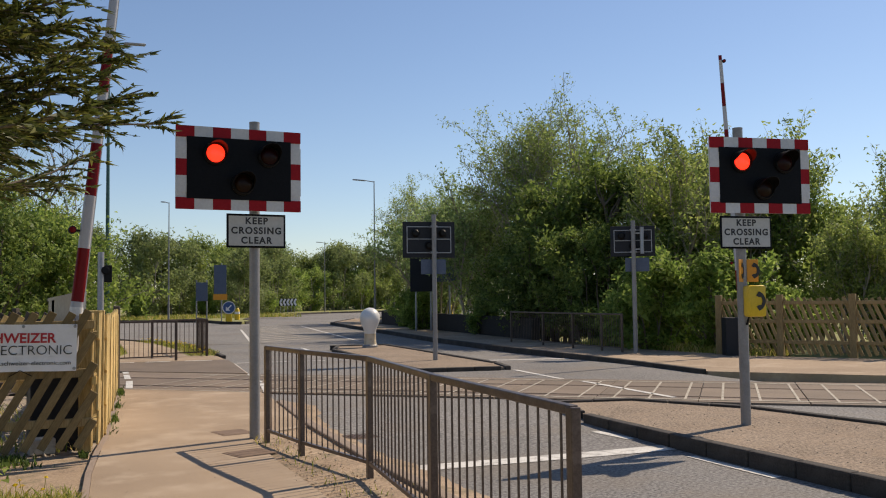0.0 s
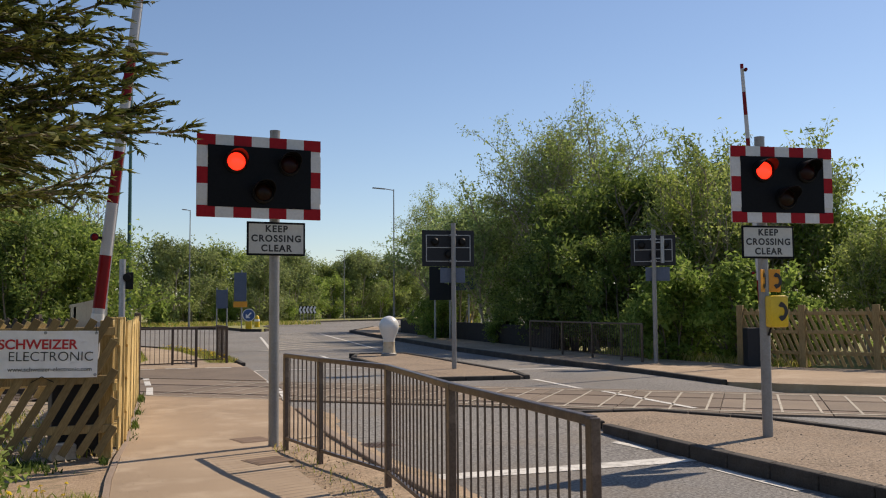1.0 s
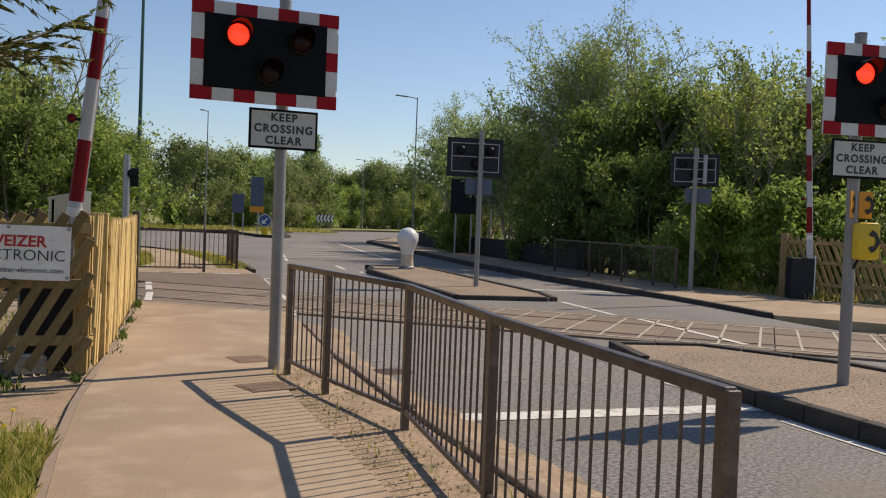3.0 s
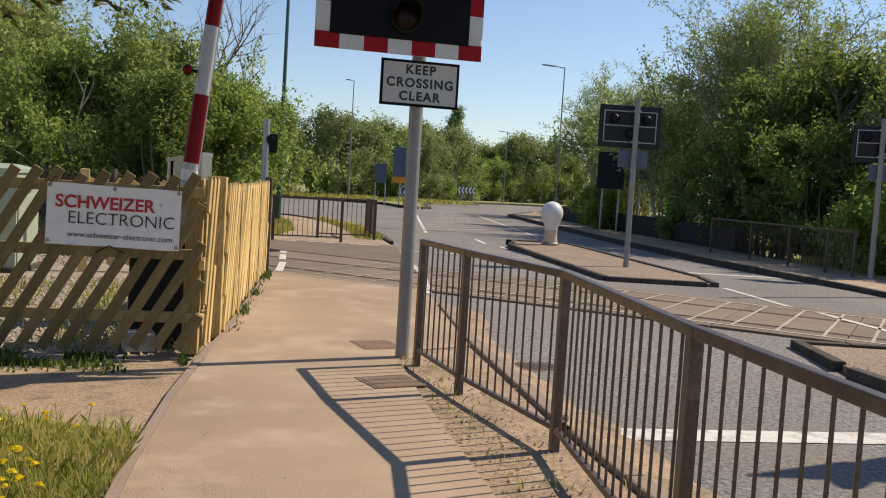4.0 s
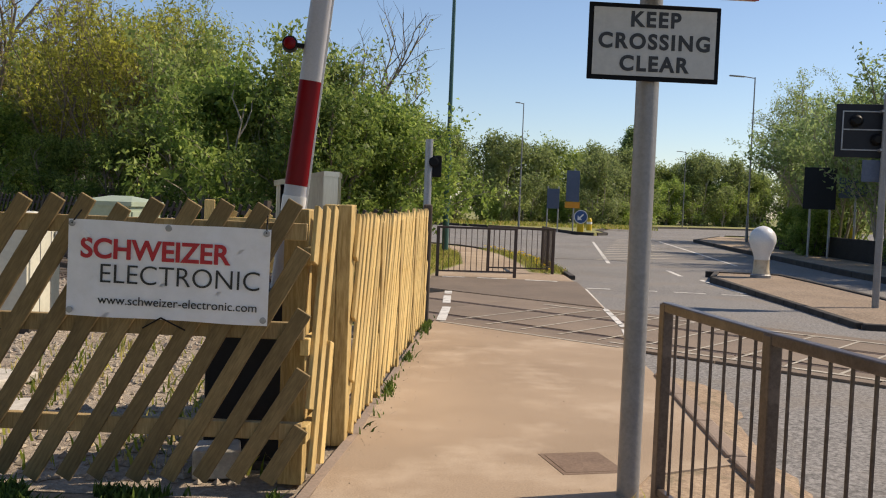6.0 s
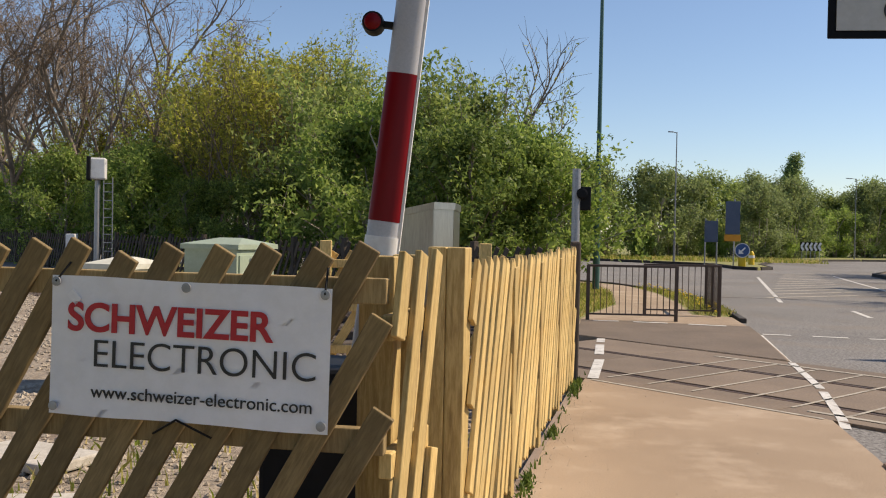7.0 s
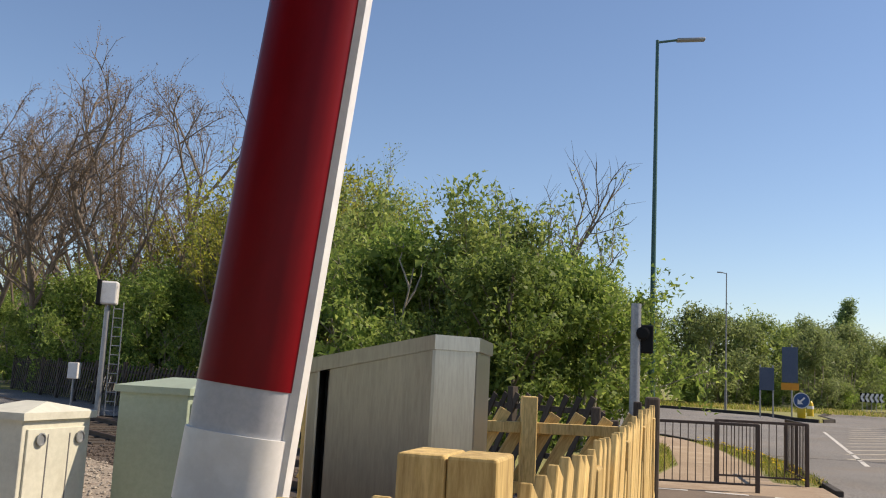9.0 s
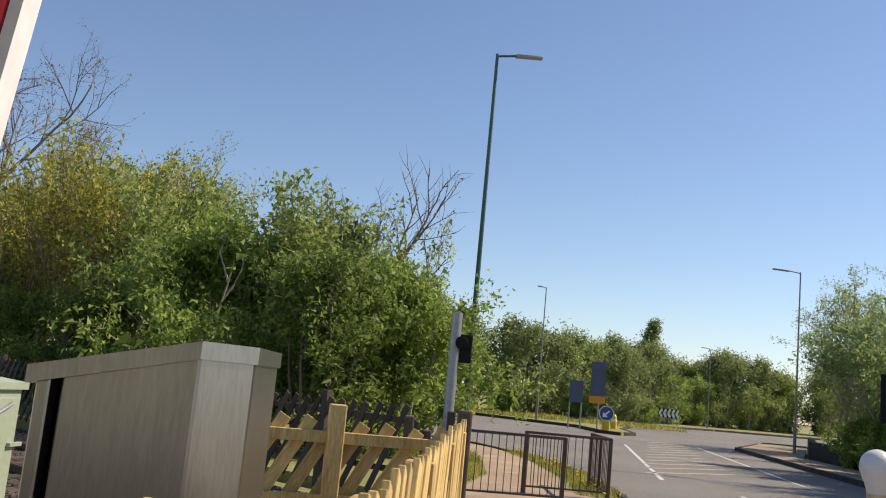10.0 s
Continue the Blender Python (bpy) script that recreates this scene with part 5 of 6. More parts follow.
def branching(seed, stems, length, splits, up, leaves, size, leaf, bark, radius=0.16, lean=0.35, slim=0.6, stray=0.12, droop=0.0):
    """A tree of curved limbs that fork again and again; leaves or buds sit on the last two orders."""
    rnd, rng = random.Random(seed), np.random.default_rng(seed)
    V, F, spots = [], [], []

    def fork(p, d, ln, r, order):
        n = 7 if order < 2 else 4 if order == 2 else 2
        path = limb(rnd, p, d, ln, 0.13 + 0.05 * order, n, 0.03 + 0.05 * up - (droop if order >= 2 else 0.0))
        tube_path(V, F, path, r, r * 0.35, (7, 5, 4, 3, 3)[order])
        if order >= len(splits) - 1:
            spots.extend((path[k + 1], path[k + 1] - path[k]) for k in range(n))
        if order == len(splits):
            return
        for k in range(splits[order]):
            f = (0.3 if order == 0 else 0.2) + 0.8 * (k + rnd.random()) / splits[order] * 0.97
            q = min(f, 0.999) * n
            i = int(q)
            at = path[i].lerp(path[i + 1], q - i)
            t = (path[i + 1] - path[i]).normalized()
            side = t.cross(Vector((rnd.gauss(0, 1), rnd.gauss(0, 1), rnd.gauss(0, 1)))).normalized()
            fork(at, t * rnd.uniform(0.5, 0.9) + side * rnd.uniform(0.5, 0.9) + Vector((0, 0, up)), ln * rnd.uniform(0.38, 0.66) * (1.15 - 0.35 * f), r * rnd.uniform(0.38, 0.55), order + 1)

    for s in range(stems):
        a = math.tau * (s + rnd.random() * 0.7) / stems
        out = Vector((math.cos(a), math.sin(a), 0))
        fork(out * rnd.uniform(0.1, 0.5) + Vector((0, 0, -0.2)), Vector((0, 0, 1)) + out * rnd.uniform(0.3, 1.0) * lean, length * rnd.uniform(0.8, 1.05), radius * rnd.uniform(0.75, 1.1), 0)
    wood = bpy.data.meshes.new("branches")
    wood.from_pydata([tuple(v) for v in V], [], F)
    wood.materials.append(bark)
    smooth(wood, 60)
    sp, ex = np.array([tuple(p) for p, _ in spots]), np.array([tuple(e) for _, e in spots])
    pick = rng.integers(0, len(sp), leaves)
    c = sp[pick] - ex[pick] * rng.uniform(0, 1, (leaves, 1)) + np.clip(rng.normal(size=(leaves, 3)), -1.8, 1.8) * stray
    c[:, 2] = np.maximum(c[:, 2], 0.1)
    return wood, leaf_mesh("crown", c, size, leaf, rng, slim, droop * 2)


def plant(name, meshes, m, label, category, group=""):
    ob = thing(name, m, label, category, group)
    part("trunk", meshes[0], None, ob)
    if meshes[1]:
        part("crown", meshes[1], None, ob)
    return ob


def scaled(x, y, s, turn, sz=None):
    return pose(x, y, -0.05, 0, 0, turn) @ Matrix.Diagonal((s, s, sz or s, 1))


HAW = [grow(20 + k, 4.9, 3.0, 6, 0.02, 13500, 0.12, DEEP, BARK, 60, 0.72, 3, 0.09, peak=0.4) for k in range(2)]
HDG = [grow(70 + k, 5.0, 3.0, 6, 0.02, 12500, 0.125, HEDGE_LIT, BARK_PALE, 64, 0.72, 4, 0.09, peak=0.42, rise=0.5) for k in range(2)]
FRS = [branching(30 + k, 7, 4.4, (8, 5, 2), 0.45, 11500, 0.15, FRESH, BARK_PALE, 0.06, 0.42, stray=0.15) for k in range(2)]
YEL = [branching(40 + k, 7, 5.6, (9, 5, 2), 0.6, 8500, 0.135, YELLOWISH, BARK, 0.055, 0.36, stray=0.1) for k in range(2)]
OLV = [branching(50 + k, 7, 4.0, (8, 5, 2), 0.45, 14000, 0.15, OLIVE, BARK_PALE, 0.06, 0.55, slim=0.5, stray=0.17) for k in range(2)]
FAR = [grow(55 + k, 7.0, 3.9, 6, 0.02, 8500, 0.19, (SCRUB, FRESH)[k], BARK_PALE, 45, 0.95, 3, 0.09, peak=0.42, fine=0.28, rise=0.7) for k in range(2)]
BIR = [branching(60 + 7 * k, 6 - 2 * k, 6.9, (10, 5, 4), 0.42, 20000, 0.11, BIRCH_L, BARK_PALE, 0.085, 0.36, stray=0.14, droop=0.13) for k in range(2)]
OPEN = branching(61, 9, 5.0, (7, 5, 3), 0.5, 16000, 0.14, FRESH, BARK_PALE, 0.07, 0.55, stray=0.15)
BARE = branching(62, 4, 9.8, (7, 6, 5, 3), 0.24, 16000, 0.065, BUDS, TWIG_RED, 0.17, 0.8, stray=0.08)
SAPL = branching(63, 2, 4.9, (7, 5, 4), 0.4, 260, 0.08, YELLOWISH, TWIG_RED, 0.07, 0.3)
POP = grow(64, 11.0, 1.25, 2, 0.06, 10000, 0.2, OLIVE, BARK, 60, 0.6, 6, 0.1, peak=0.45, fine=0.22)
BUSH = grow(65, 2.3, 1.5, 8, 0.0, 7500, 0.11, SUNNY, BARK, 50, 0.42, 5, 0.04, peak=0.4, fine=0.1)

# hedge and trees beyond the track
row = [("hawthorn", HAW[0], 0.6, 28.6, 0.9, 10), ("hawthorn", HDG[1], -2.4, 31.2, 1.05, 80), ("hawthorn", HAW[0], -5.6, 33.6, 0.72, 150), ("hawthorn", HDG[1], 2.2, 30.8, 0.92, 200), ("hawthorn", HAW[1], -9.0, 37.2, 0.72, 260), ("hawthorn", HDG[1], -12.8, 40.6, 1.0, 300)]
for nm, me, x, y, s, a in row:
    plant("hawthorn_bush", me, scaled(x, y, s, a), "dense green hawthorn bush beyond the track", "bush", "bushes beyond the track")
for me, x, y, s, a in ((FRS[0], -0.6, 31.8, 0.95, 20), (FRS[1], 0.2, 33.4, 0.95, 140), (FRS[0], -3.8, 34.5, 1.05, 200), (OLV[0], -2.2, 37.5, 1.15, 40), (FRS[1], -11.0, 43.0, 1.1, 70)):
    plant("young_tree", me, scaled(x, y, s, a), "fresh green young tree behind the hedge", "tree", "trees beyond the track")
for me, x, y, s, a in ((YEL[0], -6.8, 36.9, 0.95, 0), (YEL[1], -9.0, 39.3, 1.05, 90), (YEL[0], -7.6, 42.0, 1.1, 180), (YEL[1], -4.6, 37.6, 0.9, 250), (YEL[0], -10.8, 42.5, 0.8, 300), (YEL[1], -14.5, 46.0, 0.7, 30)):
    plant("yellow_green_tree", me, scaled(x, y, s, a), "tree just in yellow-green leaf", "tree", "trees beyond the track")
for x, y, s, a in ((-16.4, 46.5, 1.12, 20), (-21.0, 47.5, 1.15, 220), (-27.5, 51.5, 1.1, 110)):
    plant("bare_tree", BARE, scaled(x, y, s, a), "tall tree still nearly bare with reddish buds", "tree", "bare trees beyond the track")
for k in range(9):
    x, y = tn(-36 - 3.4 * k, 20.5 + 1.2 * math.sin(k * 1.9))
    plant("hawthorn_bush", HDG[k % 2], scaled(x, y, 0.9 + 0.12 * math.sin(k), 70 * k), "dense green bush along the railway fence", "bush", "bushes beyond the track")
for k in range(6):
    x, y = tn(-40 - 5 * k, 24.5 + math.sin(k * 2.2))
    plant("yellow_green_tree", YEL[k % 2], scaled(x, y, 0.95 + 0.15 * math.sin(k * 1.4), 50 * k), "tree just in yellow-green leaf", "tree", "trees beyond the track")
plant("sapling", SAPL, scaled(0.75, 33.0, 1.12, 30), "thin leafless sapling above the hedge", "tree")
plant("pale_tree", BIR[0], scaled(-9.0, 50.0, 1.1, 0), "pale green tree above the hedge", "tree")

# bank beyond the junction
for k in range(20):
    f = k / 19
    x, y = -34 + 62 * f, 88 + 6 * math.sin(k * 2.1) + (9 * max(0, f - 0.72) / 0.28)
    plant("willow", FAR[0 if k % 4 else 1], scaled(x, y, (1.3 if x < 12 else 1.08) + 0.16 * math.sin(k * 1.7), 47 * k), "olive-green willow scrub on the grass bank", "tree", "willows on the bank")
for k in range(16):
    f = k / 15
    plant("distant_tree", FAR[0 if k % 4 else 1], scaled(24 + 50 * f, 112 + 22 * f + 3 * math.sin(k * 2.3), 1.25 + 0.16 * math.sin(k * 1.3), 61 * k), "fresh green tree in the distance", "tree", "distant trees")
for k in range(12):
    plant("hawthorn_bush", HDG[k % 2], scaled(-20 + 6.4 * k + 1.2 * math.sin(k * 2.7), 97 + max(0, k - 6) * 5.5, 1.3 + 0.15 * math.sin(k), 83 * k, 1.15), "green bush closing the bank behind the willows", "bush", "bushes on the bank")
plant("poplar", POP, scaled(30.0, 108, 1.03, 0), "narrow poplar standing above the scrub", "tree")
for x, s in ((41.2, 0.74), (45.6, 0.74)):
    plant("poplar", POP, scaled(x, 126, s, 90 + x), "distant narrow poplar beyond the junction", "tree", "distant poplars")
for k, (x, y, s) in enumerate(((3, 80, 0.8), (7, 80.5, 0.7), (11, 81, 0.75), (18, 88, 0.8), (-4, 82, 0.9), (-11, 83, 0.9), (26, 97, 0.9))):
    plant("low_bush", BUSH, scaled(x, y, s * 1.3, 50 * k), "low green bush along the bank", "bush", "low bushes on the bank")

# far side of the road
for me, nm, lab, x, y, s, a in (
    (BIR[0], "birch", "tall pale birch with hanging twigs", 20.4, 31.8, 1.0, 0),
    (BIR[1], "birch", "tall pale birch with hanging twigs", 22.0, 32.8, 0.95, 120),
    (BIR[1], "birch", "slim birch standing above the willows", 25.2, 55.5, 0.95, 60),
    (OLV[1], "willow", "olive-green willow by the road", 19.8, 36.0, 1.15, 50),
    (OLV[0], "willow", "olive-green willow by the road", 20.5, 40.5, 1.2, 150),
    (HAW[0], "hawthorn_bush", "tall dark green bush shading the pavement", 19.3, 28.0, 1.25, 20),
    (HAW[1], "hawthorn_bush", "tall dark green bush shading the pavement", 21.5, 27.5, 1.4, 90),
    (OPEN, "open_tree", "many-stemmed open tree in fresh leaf", 22.0, 24.2, 1.0, 0),
    (OPEN, "open_tree", "many-stemmed open tree in fresh leaf", 25.2, 25.6, 1.0, 100),
    (OPEN, "open_tree", "many-stemmed open tree in fresh leaf", 26.4, 25.4, 1.05, 200),
    (HAW[0], "hawthorn_bush", "dark green bush shading the pavement", 18.9, 25.4, 0.85, 10),
    (HAW[1], "hawthorn_bush", "dark green bush shading the pavement", 19.4, 29.8, 0.9, 70),
    (HAW[0], "hawthorn_bush", "dark green bush shading the pavement", 20.6, 33.0, 0.8, 130),
    (HAW[1], "hawthorn_bush", "dark green bush shading the pavement", 21.0, 24.5, 0.9, 190),
    (HAW[0], "hawthorn_bush", "dark green bush by the low wall", 22.2, 44.0, 0.9, 250),
    (OLV[1], "willow", "olive-green willow by the road", 24.5, 48.0, 1.1, 10),
    (OLV[0], "willow", "olive-green willow by the road", 27.0, 54.0, 1.1, 90),
    (FRS[1], "young_tree", "fresh green roadside tree", 29.0, 60.0, 0.9, 200),
    (OLV[1], "willow", "distant willow by the road", 33.5, 66.0, 1.1, 40),
    (OLV[0], "willow", "distant willow by the road", 38.0, 74.0, 1.2, 140),
    (FRS[0], "young_tree", "sunlit bright green young tree behind the fence", 22.6, 18.3, 0.62, 0),
    (FRS[1], "young_tree", "sunlit bright green young tree behind the fence", 23.7, 16.6, 0.62, 90),
    (FRS[0], "young_tree", "sunlit bright green young tree behind the fence", 25.3, 14.5, 0.66, 200),
    (OPEN, "open_tree", "many-stemmed open tree behind the fence", 27.0, 19.0, 0.8, 40),
    (BARE, "bare_tree", "nearly bare tree behind the fence", 31.5, 17.5, 0.55, 40),
):
    plant(nm, me, scaled(x, y, s, a), lab, "bush" if "bush" in nm else "tree", "trees across the road")
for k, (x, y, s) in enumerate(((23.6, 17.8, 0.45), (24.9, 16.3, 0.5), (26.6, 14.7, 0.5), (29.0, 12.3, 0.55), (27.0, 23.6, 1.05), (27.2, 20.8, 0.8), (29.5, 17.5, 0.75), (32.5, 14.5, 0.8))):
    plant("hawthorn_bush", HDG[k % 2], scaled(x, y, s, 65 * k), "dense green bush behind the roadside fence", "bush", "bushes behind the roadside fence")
for x, y, s, a in ((17.5, 20.6, 1.25, 0), (18.6, 19.0, 1.25, 80), (17.9, 22.2, 0.85, 160), (19.4, 17.8, 0.8, 220), (19.0, 40.2, 0.9, 30), (20.4, 44.5, 0.9, 90), (18.7, 33.0, 0.7, 10)):
    plant("low_bush", BUSH, scaled(x, y, s, a), "bright green leafy bush beside the pavement", "bush", "low bushes across the road")


def conifer(seed, height):
    """A drooping evergreen: whorled limbs with flat feathery sprays."""
    rnd, rng = random.Random(seed), np.random.default_rng(seed)
    V, F, pts, dirs = [], [], [], []
    trunk = [Vector((0, 0, -0.2 + height * k / 8)) for k in range(9)]
    tube_path(V, F, trunk, 0.2, 0.03, 9)
    for k in range(235):
        z = 2.0 + (height - 2.4) * (k / 234) ** 1.25
        ln = (2.65 * (1 - (z / height) ** 3.0) + 0.3) * rnd.uniform(0.62, 1.05)
        a = k * 2.4 + rnd.uniform(-0.4, 0.4)
        if k % 3:
            a = rnd.uniform(-1.9, 0.45)
        if math.sin(a) > 0.35:
            ln *= 0.55
        arm = limb(rnd, Vector((0, 0, z)), Vector((math.cos(a), math.sin(a), 0.2)), ln, 0.14, 7, 0.005)
        tube_path(V, F, arm, 0.03, 0.006, 5)
        for j in range(1, 7):
            for s in (-1, 1):
                for _ in range(4):
                    w = arm[j].lerp(arm[j + 1], rnd.random())
                    d = (arm[j + 1] - arm[j]).normalized()
                    sd = d.cross(Vector((0, 0, 1))).normalized() * s
                    tl = ln * 0.27 * rnd.uniform(0.4, 1.1) * (1.15 - j / 9)
                    tw = limb(rnd, w, d * 0.8 + sd * rnd.uniform(0.4, 1.0) + Vector((0, 0, rnd.uniform(-0.45, 0.3))), tl, 0.14, 2, -0.02)
                    tube_path(V, F, tw, 0.006, 0.002, 3)
                    for q in range(2):
                        for _ in range(9):
                            f = rnd.random()
                            p = tw[q].lerp(tw[q + 1], f)
                            e = (tw[q + 1] - tw[q]).normalized()
                            sw = e.cross(Vector((0, 0, 1))).normalized() * rnd.choice((-1, 1))
                            dd = (e * 0.8 + sw * rnd.uniform(0.2, 0.9) + Vector((0, 0, rnd.uniform(-0.35, 0.3)))).normalized()
                            pts.append(p)
                            dirs.append(dd)
    c, a = np.array([tuple(p) for p in pts]), np.array([tuple(d) for d in dirs])
    n = len(c)
    b = np.cross(a, rng.normal(size=(n, 3)))
    b /= np.linalg.norm(b, axis=1)[:, None]
    ln = rng.uniform(0.045, 0.11, n)[:, None]
    v = np.empty((n * 3, 3))
    v[0::3], v[1::3], v[2::3] = c - b * 0.015, c + b * 0.015, c + a * ln
    me = bpy.data.meshes.new("crown")
    me.from_pydata(v.tolist(), [], np.arange(n * 3).reshape(n, 3).tolist())
    me.materials.append(NEEDLES)
    wood = bpy.data.meshes.new("branches")
    wood.from_pydata([tuple(q) for q in V], [], F)
    wood.materials.append(BARK)
    return wood, me


plant("conifer", conifer(7, 7.5), pose(-0.82, 7.2, 0), "dark evergreen with drooping feathery branches over the verge", "tree")
SHRUB = grow(66, 1.25, 0.6, 5, 0.05, 2600, 0.06, FRESH, BARK, 22, 0.25, 5, 0.02, fine=0.06)
plant("bramble", SHRUB, pose(0.52, 6.2, 0) @ Matrix.Scale(0.85, 4), "leafy bramble at the foot of the evergreen", "bush")

# ---- grass, flowers and stones ----


def blades(name, spots, lo, hi, width, label, seed, material=BLADES):
    rng = np.random.default_rng(seed)
    c = np.asarray(spots)
    n = len(c)
    h = rng.uniform(lo, hi, n)
    a = rng.uniform(0, math.tau, n)
    lean = rng.normal(size=(n, 2)) * 0.4 * h[:, None]
    w = np.stack((np.cos(a), np.sin(a), np.zeros(n)), 1) * width
    top = c + np.concatenate((lean, h[:, None]), 1)
    midp = c + np.concatenate((lean * 0.3, h[:, None] * 0.55), 1)
    v = np.empty((n * 5, 3))
    v[0::5], v[1::5], v[2::5], v[3::5], v[4::5] = c - w, c + w, midp + w * 0.7, top, midp - w * 0.7
    me = bpy.data.meshes.new(name)
    me.from_pydata(v.tolist(), [], np.arange(n * 5).reshape(n, 5).tolist())
    me.materials.append(material)
    return tagged(new(name, me), label, "grass", "", "stuff")


rng = np.random.default_rng(5)
spots = []
while len(spots) < 36000:
    x, y = rng.uniform(-1.6, 1.62), rng.uniform(3.6, 9.8)
    edge_x = np.interp(y, [-2, 4, 7.3, 8.7, 9.85], [0.95, 1.35, 1.58, 1.72, 1.85]) - 0.06
    if x > edge_x:
        continue
    k = noise.noise(Vector((x * 1.3, y * 1.3, 0))) + 0.25
    if y + 0.3 * x > 8.35:
        k -= 0.85
    if rng.random() < k * 1.5 + (0.35 if y + 0.3 * x < 8.2 else 0.04):
        spots.append((x, y, -0.03))
blades("grass_tufts", spots, 0.025, 0.14, 0.0042, "patchy grass tufts on the dry verge", 1)
spots = [(x, 9.9 - (x - 1.8) * 0.085 - abs(rng.normal()) * 0.2, -0.03) for x in rng.uniform(-3.5, 1.75, 6500)]
spots = [p for p in spots if noise.noise(Vector((p[0] * 2.3, p[1] * 2.3, 4.0))) > -0.22 + 0.3 * (p[0] > 1.3)]
blades("grass_under_fence", spots, 0.02, 0.085, 0.012, "dark weeds in clumps along the fence foot", 2, WEEDS)
spots = [(2.02 + (y - 10.6) * 0.126 + abs(rng.normal()) * 0.035, y, 0.0) for y in np.concatenate((rng.uniform(11.0, 16.6, 60), rng.normal(12.4, 0.12, 90), rng.normal(13.9, 0.1, 60), rng.normal(16.0, 0.25, 260)))]
blades("weeds_by_path", spots, 0.02, 0.075, 0.009, "small weeds between fence and path", 3, WEEDS)
spots = []
while len(spots) < 9000:
    x, y = rng.uniform(2.6, 6.6), rng.uniform(23.9, 37)
    inner = np.interp(y, [25.2, 29, 33, 37], [5.55, 5.8, 5.8, 5.35])
    outer = np.interp(y, [25, 30, 34, 37], [6.35, 6.6, 6.15, 5.2])
    left = np.interp(y, [23.5, 25, 28, 33, 36.5], [3.1, 3.4, 4.2, 4.5, 4.2])
    if (inner < x < outer and y > 25.7) or x < left - 0.05:
        spots.append((x, y, 0.0))
blades("verge_grass", spots, 0.05, 0.16, 0.008, "green grass beside the footpath", 4)
spots = [(x, y, 0.05) for x, y in zip(rng.uniform(-2, 24, 7000), rng.uniform(76, 84, 7000)) if x < 16 or y < 62 + x]
blades("bank_grass", spots, 0.12, 0.4, 0.03, "rough grass on the far bank", 6)
spots = [(17.2 + rng.uniform(0, 1.3), y, 0.0) for y in rng.uniform(16.5, 24, 2500)]
blades("roadside_grass", spots, 0.08, 0.25, 0.012, "bright grass at the foot of the bushes", 7)
spots = [(3.4 + abs(rng.normal()) * 0.2, y, -0.01) for y in rng.uniform(4.5, 9.9, 140)]
blades("weeds_under_rail", spots, 0.02, 0.09, 0.005, "sparse weeds under the guard rail", 8)


def dandelion():
    bm = bmesh.new()
    for ring, (r, z, n) in enumerate(((0.021, 0.0, 14), (0.014, 0.006, 10), (0.007, 0.01, 7))):
        for k in range(n):
            a = math.tau * k / n + ring * 0.3
            d, s = Vector((math.cos(a), math.sin(a), 0)), Vector((-math.sin(a), math.cos(a), 0)) * 0.004
            o = Vector((0, 0, z))
            bm.faces.new([bm.verts.new(p) for p in (o, o + d * r * 0.7 + s, o + d * r + Vector((0, 0, 0.004)), o + d * r * 0.7 - s)])
    flower = mesh_of("flower_head", bm, PETAL)
    bm = bmesh.new()
    rod(bm, (0, 0, -0.1), (0, 0, 0), 0.0025, seg=5)
    return flower, mesh_of("stalk", bm, BLADES)


head, stalk = dandelion()
rnd = random.Random(11)
first = thing("dandelion", pose(1.1, 6.6, 0.1), "yellow dandelion in flower on the verge", "flower", "dandelions on the verge")
part("flower_head", head, None, first)
part("stalk", stalk, None, first)
for k in range(40):
    y = rnd.uniform(5.7, 7.9)
    copy_thing(first, Matrix.Translation((0, 0, 0.02)) @ pose(rnd.uniform(0.66, 1.24) + 0.03 * (y - 5), y, rnd.uniform(0.12, 0.18), rnd.uniform(-20, 20), rnd.uniform(-20, 20), rnd.uniform(0, 360)) @ Matrix.Scale(rnd.uniform(0.95, 1.35), 4))
for k in range(70):
    y = rnd.uniform(25, 36)
    x = float(np.interp(y, [25.2, 29, 33, 37], [5.6, 5.85, 5.85, 5.4])) + rnd.uniform(0.05, 0.6)
    copy_thing(first, pose(x, y, 0.13, rnd.uniform(-15, 15), rnd.uniform(-15, 15), 0) @ Matrix.Scale(1.7, 4))


def stones(name, spots, lo, hi, label, seed, material=STONE):
    rng = np.random.default_rng(seed)
    base = np.array([(1, 0, 0), (-1, 0, 0), (0, 1, 0), (0, -1, 0), (0, 0, 0.7), (0, 0, -0.6)])
    faces = np.array([(0, 2, 4), (2, 1, 4), (1, 3, 4), (3, 0, 4), (2, 0, 5), (1, 2, 5), (3, 1, 5), (0, 3, 5)])
    n = len(spots)
    v = np.empty((n, 6, 3))
    for i, p in enumerate(spots):
        a = rng.uniform(0, math.tau)
        r = np.array([[math.cos(a), -math.sin(a), 0], [math.sin(a), math.cos(a), 0], [0, 0, 1]])
        v[i] = (base * rng.uniform(0.6, 1.2, (6, 3))) @ r.T * rng.uniform(lo, hi) + p
    me = bpy.data.meshes.new(name)
    me.from_pydata(v.reshape(-1, 3).tolist(), [], (faces[None] + 6 * np.arange(n)[:, None, None]).reshape(-1, 3).tolist())
    me.materials.append(material)
    return tagged(new(name, me), label, "stones", "", "stuff")


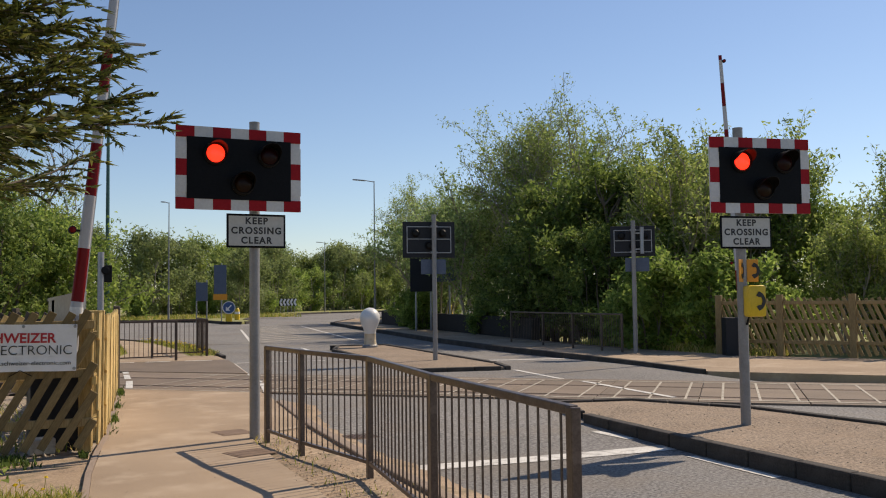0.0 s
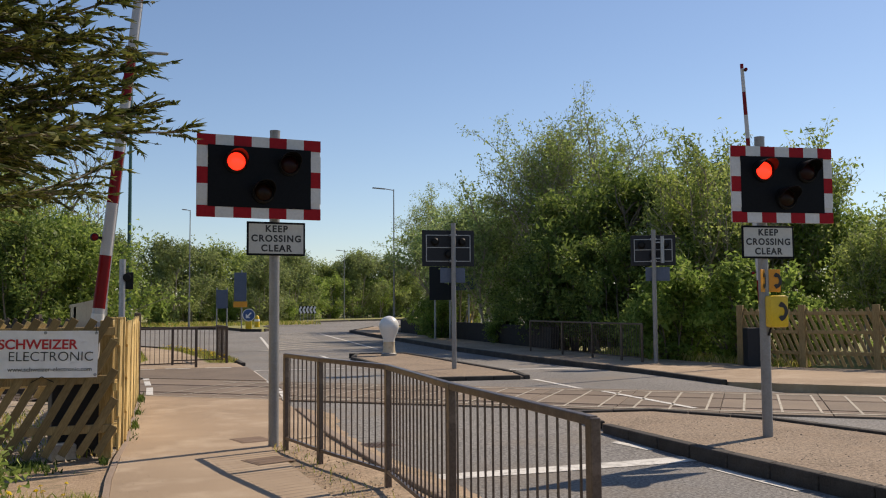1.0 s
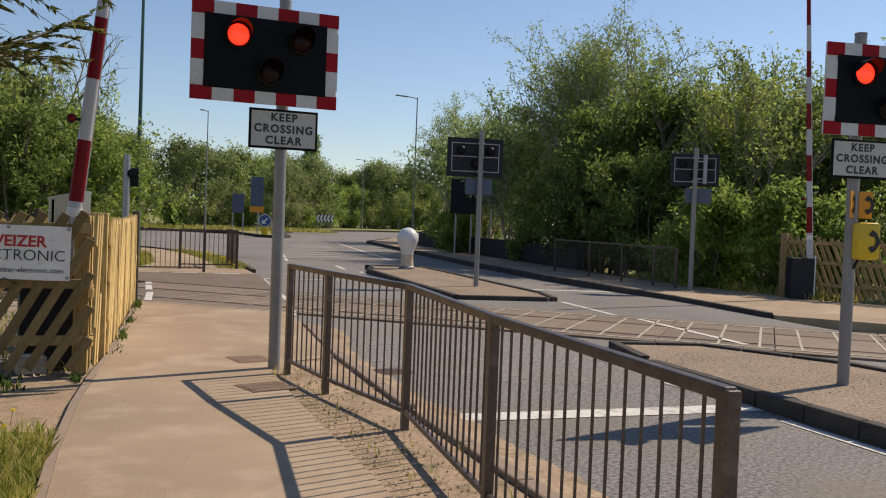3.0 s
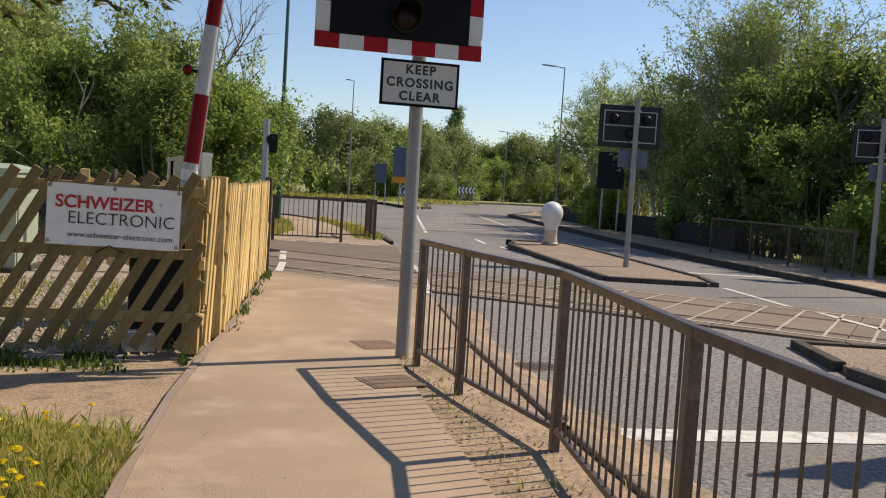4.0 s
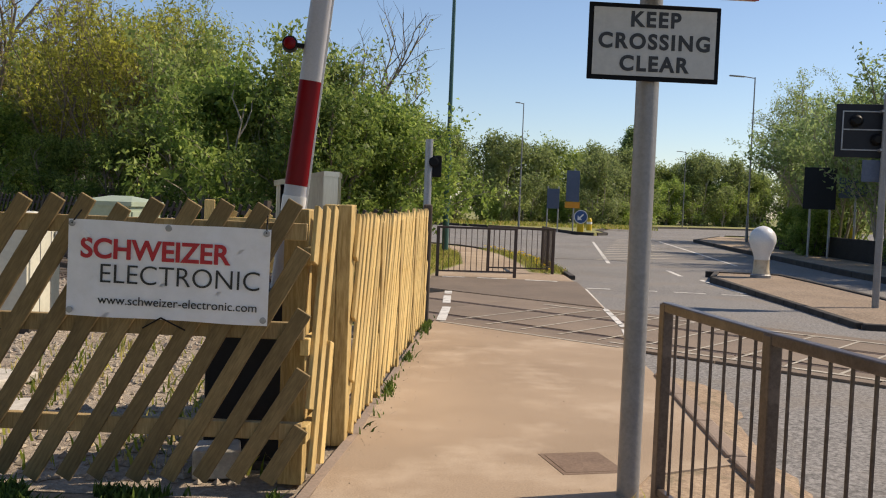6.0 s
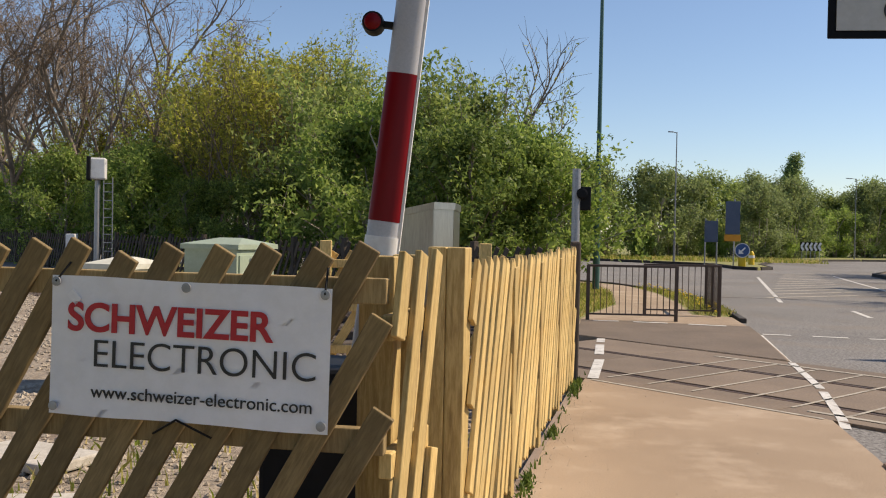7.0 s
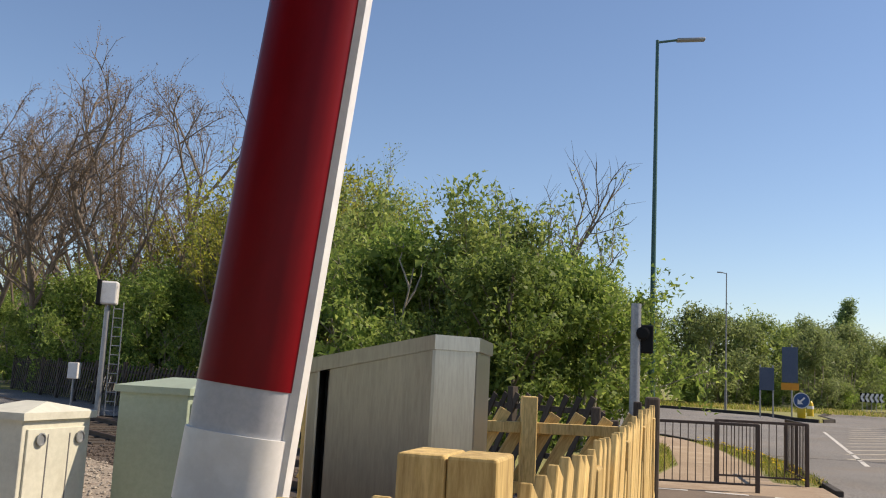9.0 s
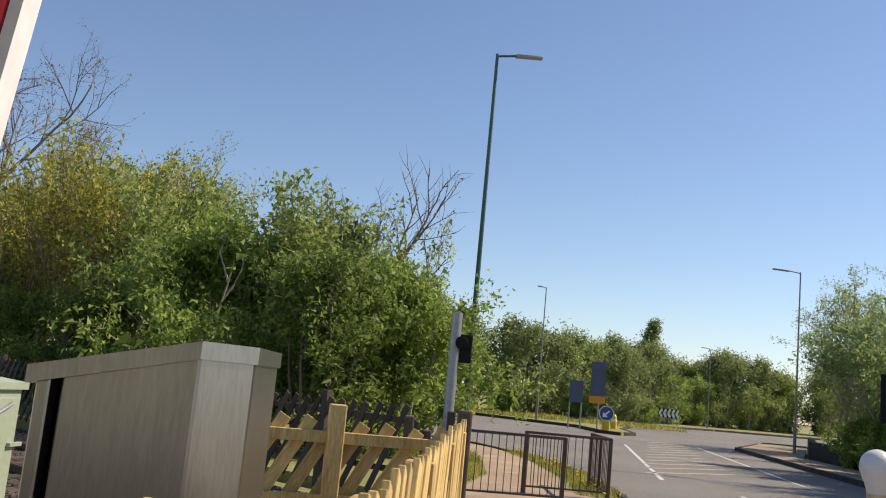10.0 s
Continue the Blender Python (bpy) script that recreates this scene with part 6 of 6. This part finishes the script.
spots, bed = [], []
for _ in range(7000):
    t, n = rng.uniform(-27, -11.8), rng.uniform(9.8, 18.0)
    x, y = tn(t, n)
    if n < 13.2 and (x > 1.75 + (y - 10) * 0.137 - 0.1 or y < 10.05 + (1.8 - x) * 0.085):
        continue
    (spots if n < 13.2 else bed).append((x, y, -0.04 if n < 13.2 else -0.12))
for _ in range(3500):
    x, y = rng.uniform(-2.5, 2.3), rng.uniform(10.2, 15.5)
    if x > 1.7 + (y - 10) * 0.137 - 0.05 or y < 10.05 + (1.8 - x) * 0.085:
        continue
    spots.append((x, y, -0.045))
stones("track_ballast", bed, 0.02, 0.05, "dark rusty ballast stones between the sleepers", 16, BED)
stones("loose_ballast", spots, 0.015, 0.045, "loose pale ballast stones", 12)
spots = [(x, y, 0.0) for x, y in zip(rng.uniform(3.25, 3.95, 260), rng.uniform(3, 10, 260))] + [(x, y, 0.028) for x, y in zip(rng.uniform(7.6, 9.6, 300), rng.uniform(3, 10, 300))]
stones("path_grit", spots, 0.004, 0.013, "small grit and dry crumbs on the ground", 13)
spots = [(x, 10.3 + rng.random() * 4.5, -0.04) for x in np.concatenate((rng.normal(0.9, 0.25, 500), rng.normal(-0.3, 0.3, 500), rng.normal(1.6, 0.15, 300)))]
blades("yard_weeds", [p for p in spots if p[0] < 1.7 + (p[1] - 10) * 0.137], 0.03, 0.14, 0.009, "green weeds growing in the gravel yard", 9)
litter = [(x, y, -0.006) for x, y in zip(rng.uniform(3.3, 3.85, 520), rng.uniform(3, 9.9, 520))]
stones("dry_litter", litter, 0.003, 0.013, "dry brown leaf litter under the guard rail", 15, EARTH)
spots = [(x, y, 0.002) for x, y in zip(rng.uniform(1.5, 4.3, 420), rng.uniform(4, 16, 420)) if 1.75 + (y - 9) * 0.13 < x < 3.3 + max(0, y - 10) * 0.2]
spots += [(2.0 + (y - 10.5) * 0.137 + abs(rng.normal()) * 0.1, y, 0.002) for y in rng.uniform(10.6, 16.5, 300)]
stones("path_crumbs", spots, 0.002, 0.006, "pale crumbs and bits of dry litter on the path", 14)
for x, y, w, d, h, a in ((-0.5, 11.5, 0.9, 0.4, 0.07, 12), (-0.9, 12.6, 0.8, 0.45, 0.07, -20), (1.35, 10.35, 0.25, 0.22, 0.16, 10)):
    ob = thing("concrete_slab", pose(x, y, -0.04, 0, 0, a), "pale broken concrete slab lying in the yard", "slab", "slabs in the yard")
    bm = bmesh.new()
    box(bm, (0, 0, h / 2), (w, d, h), bevel=0.015)
    part("block", bm, PALE_CONCRETE, ob)
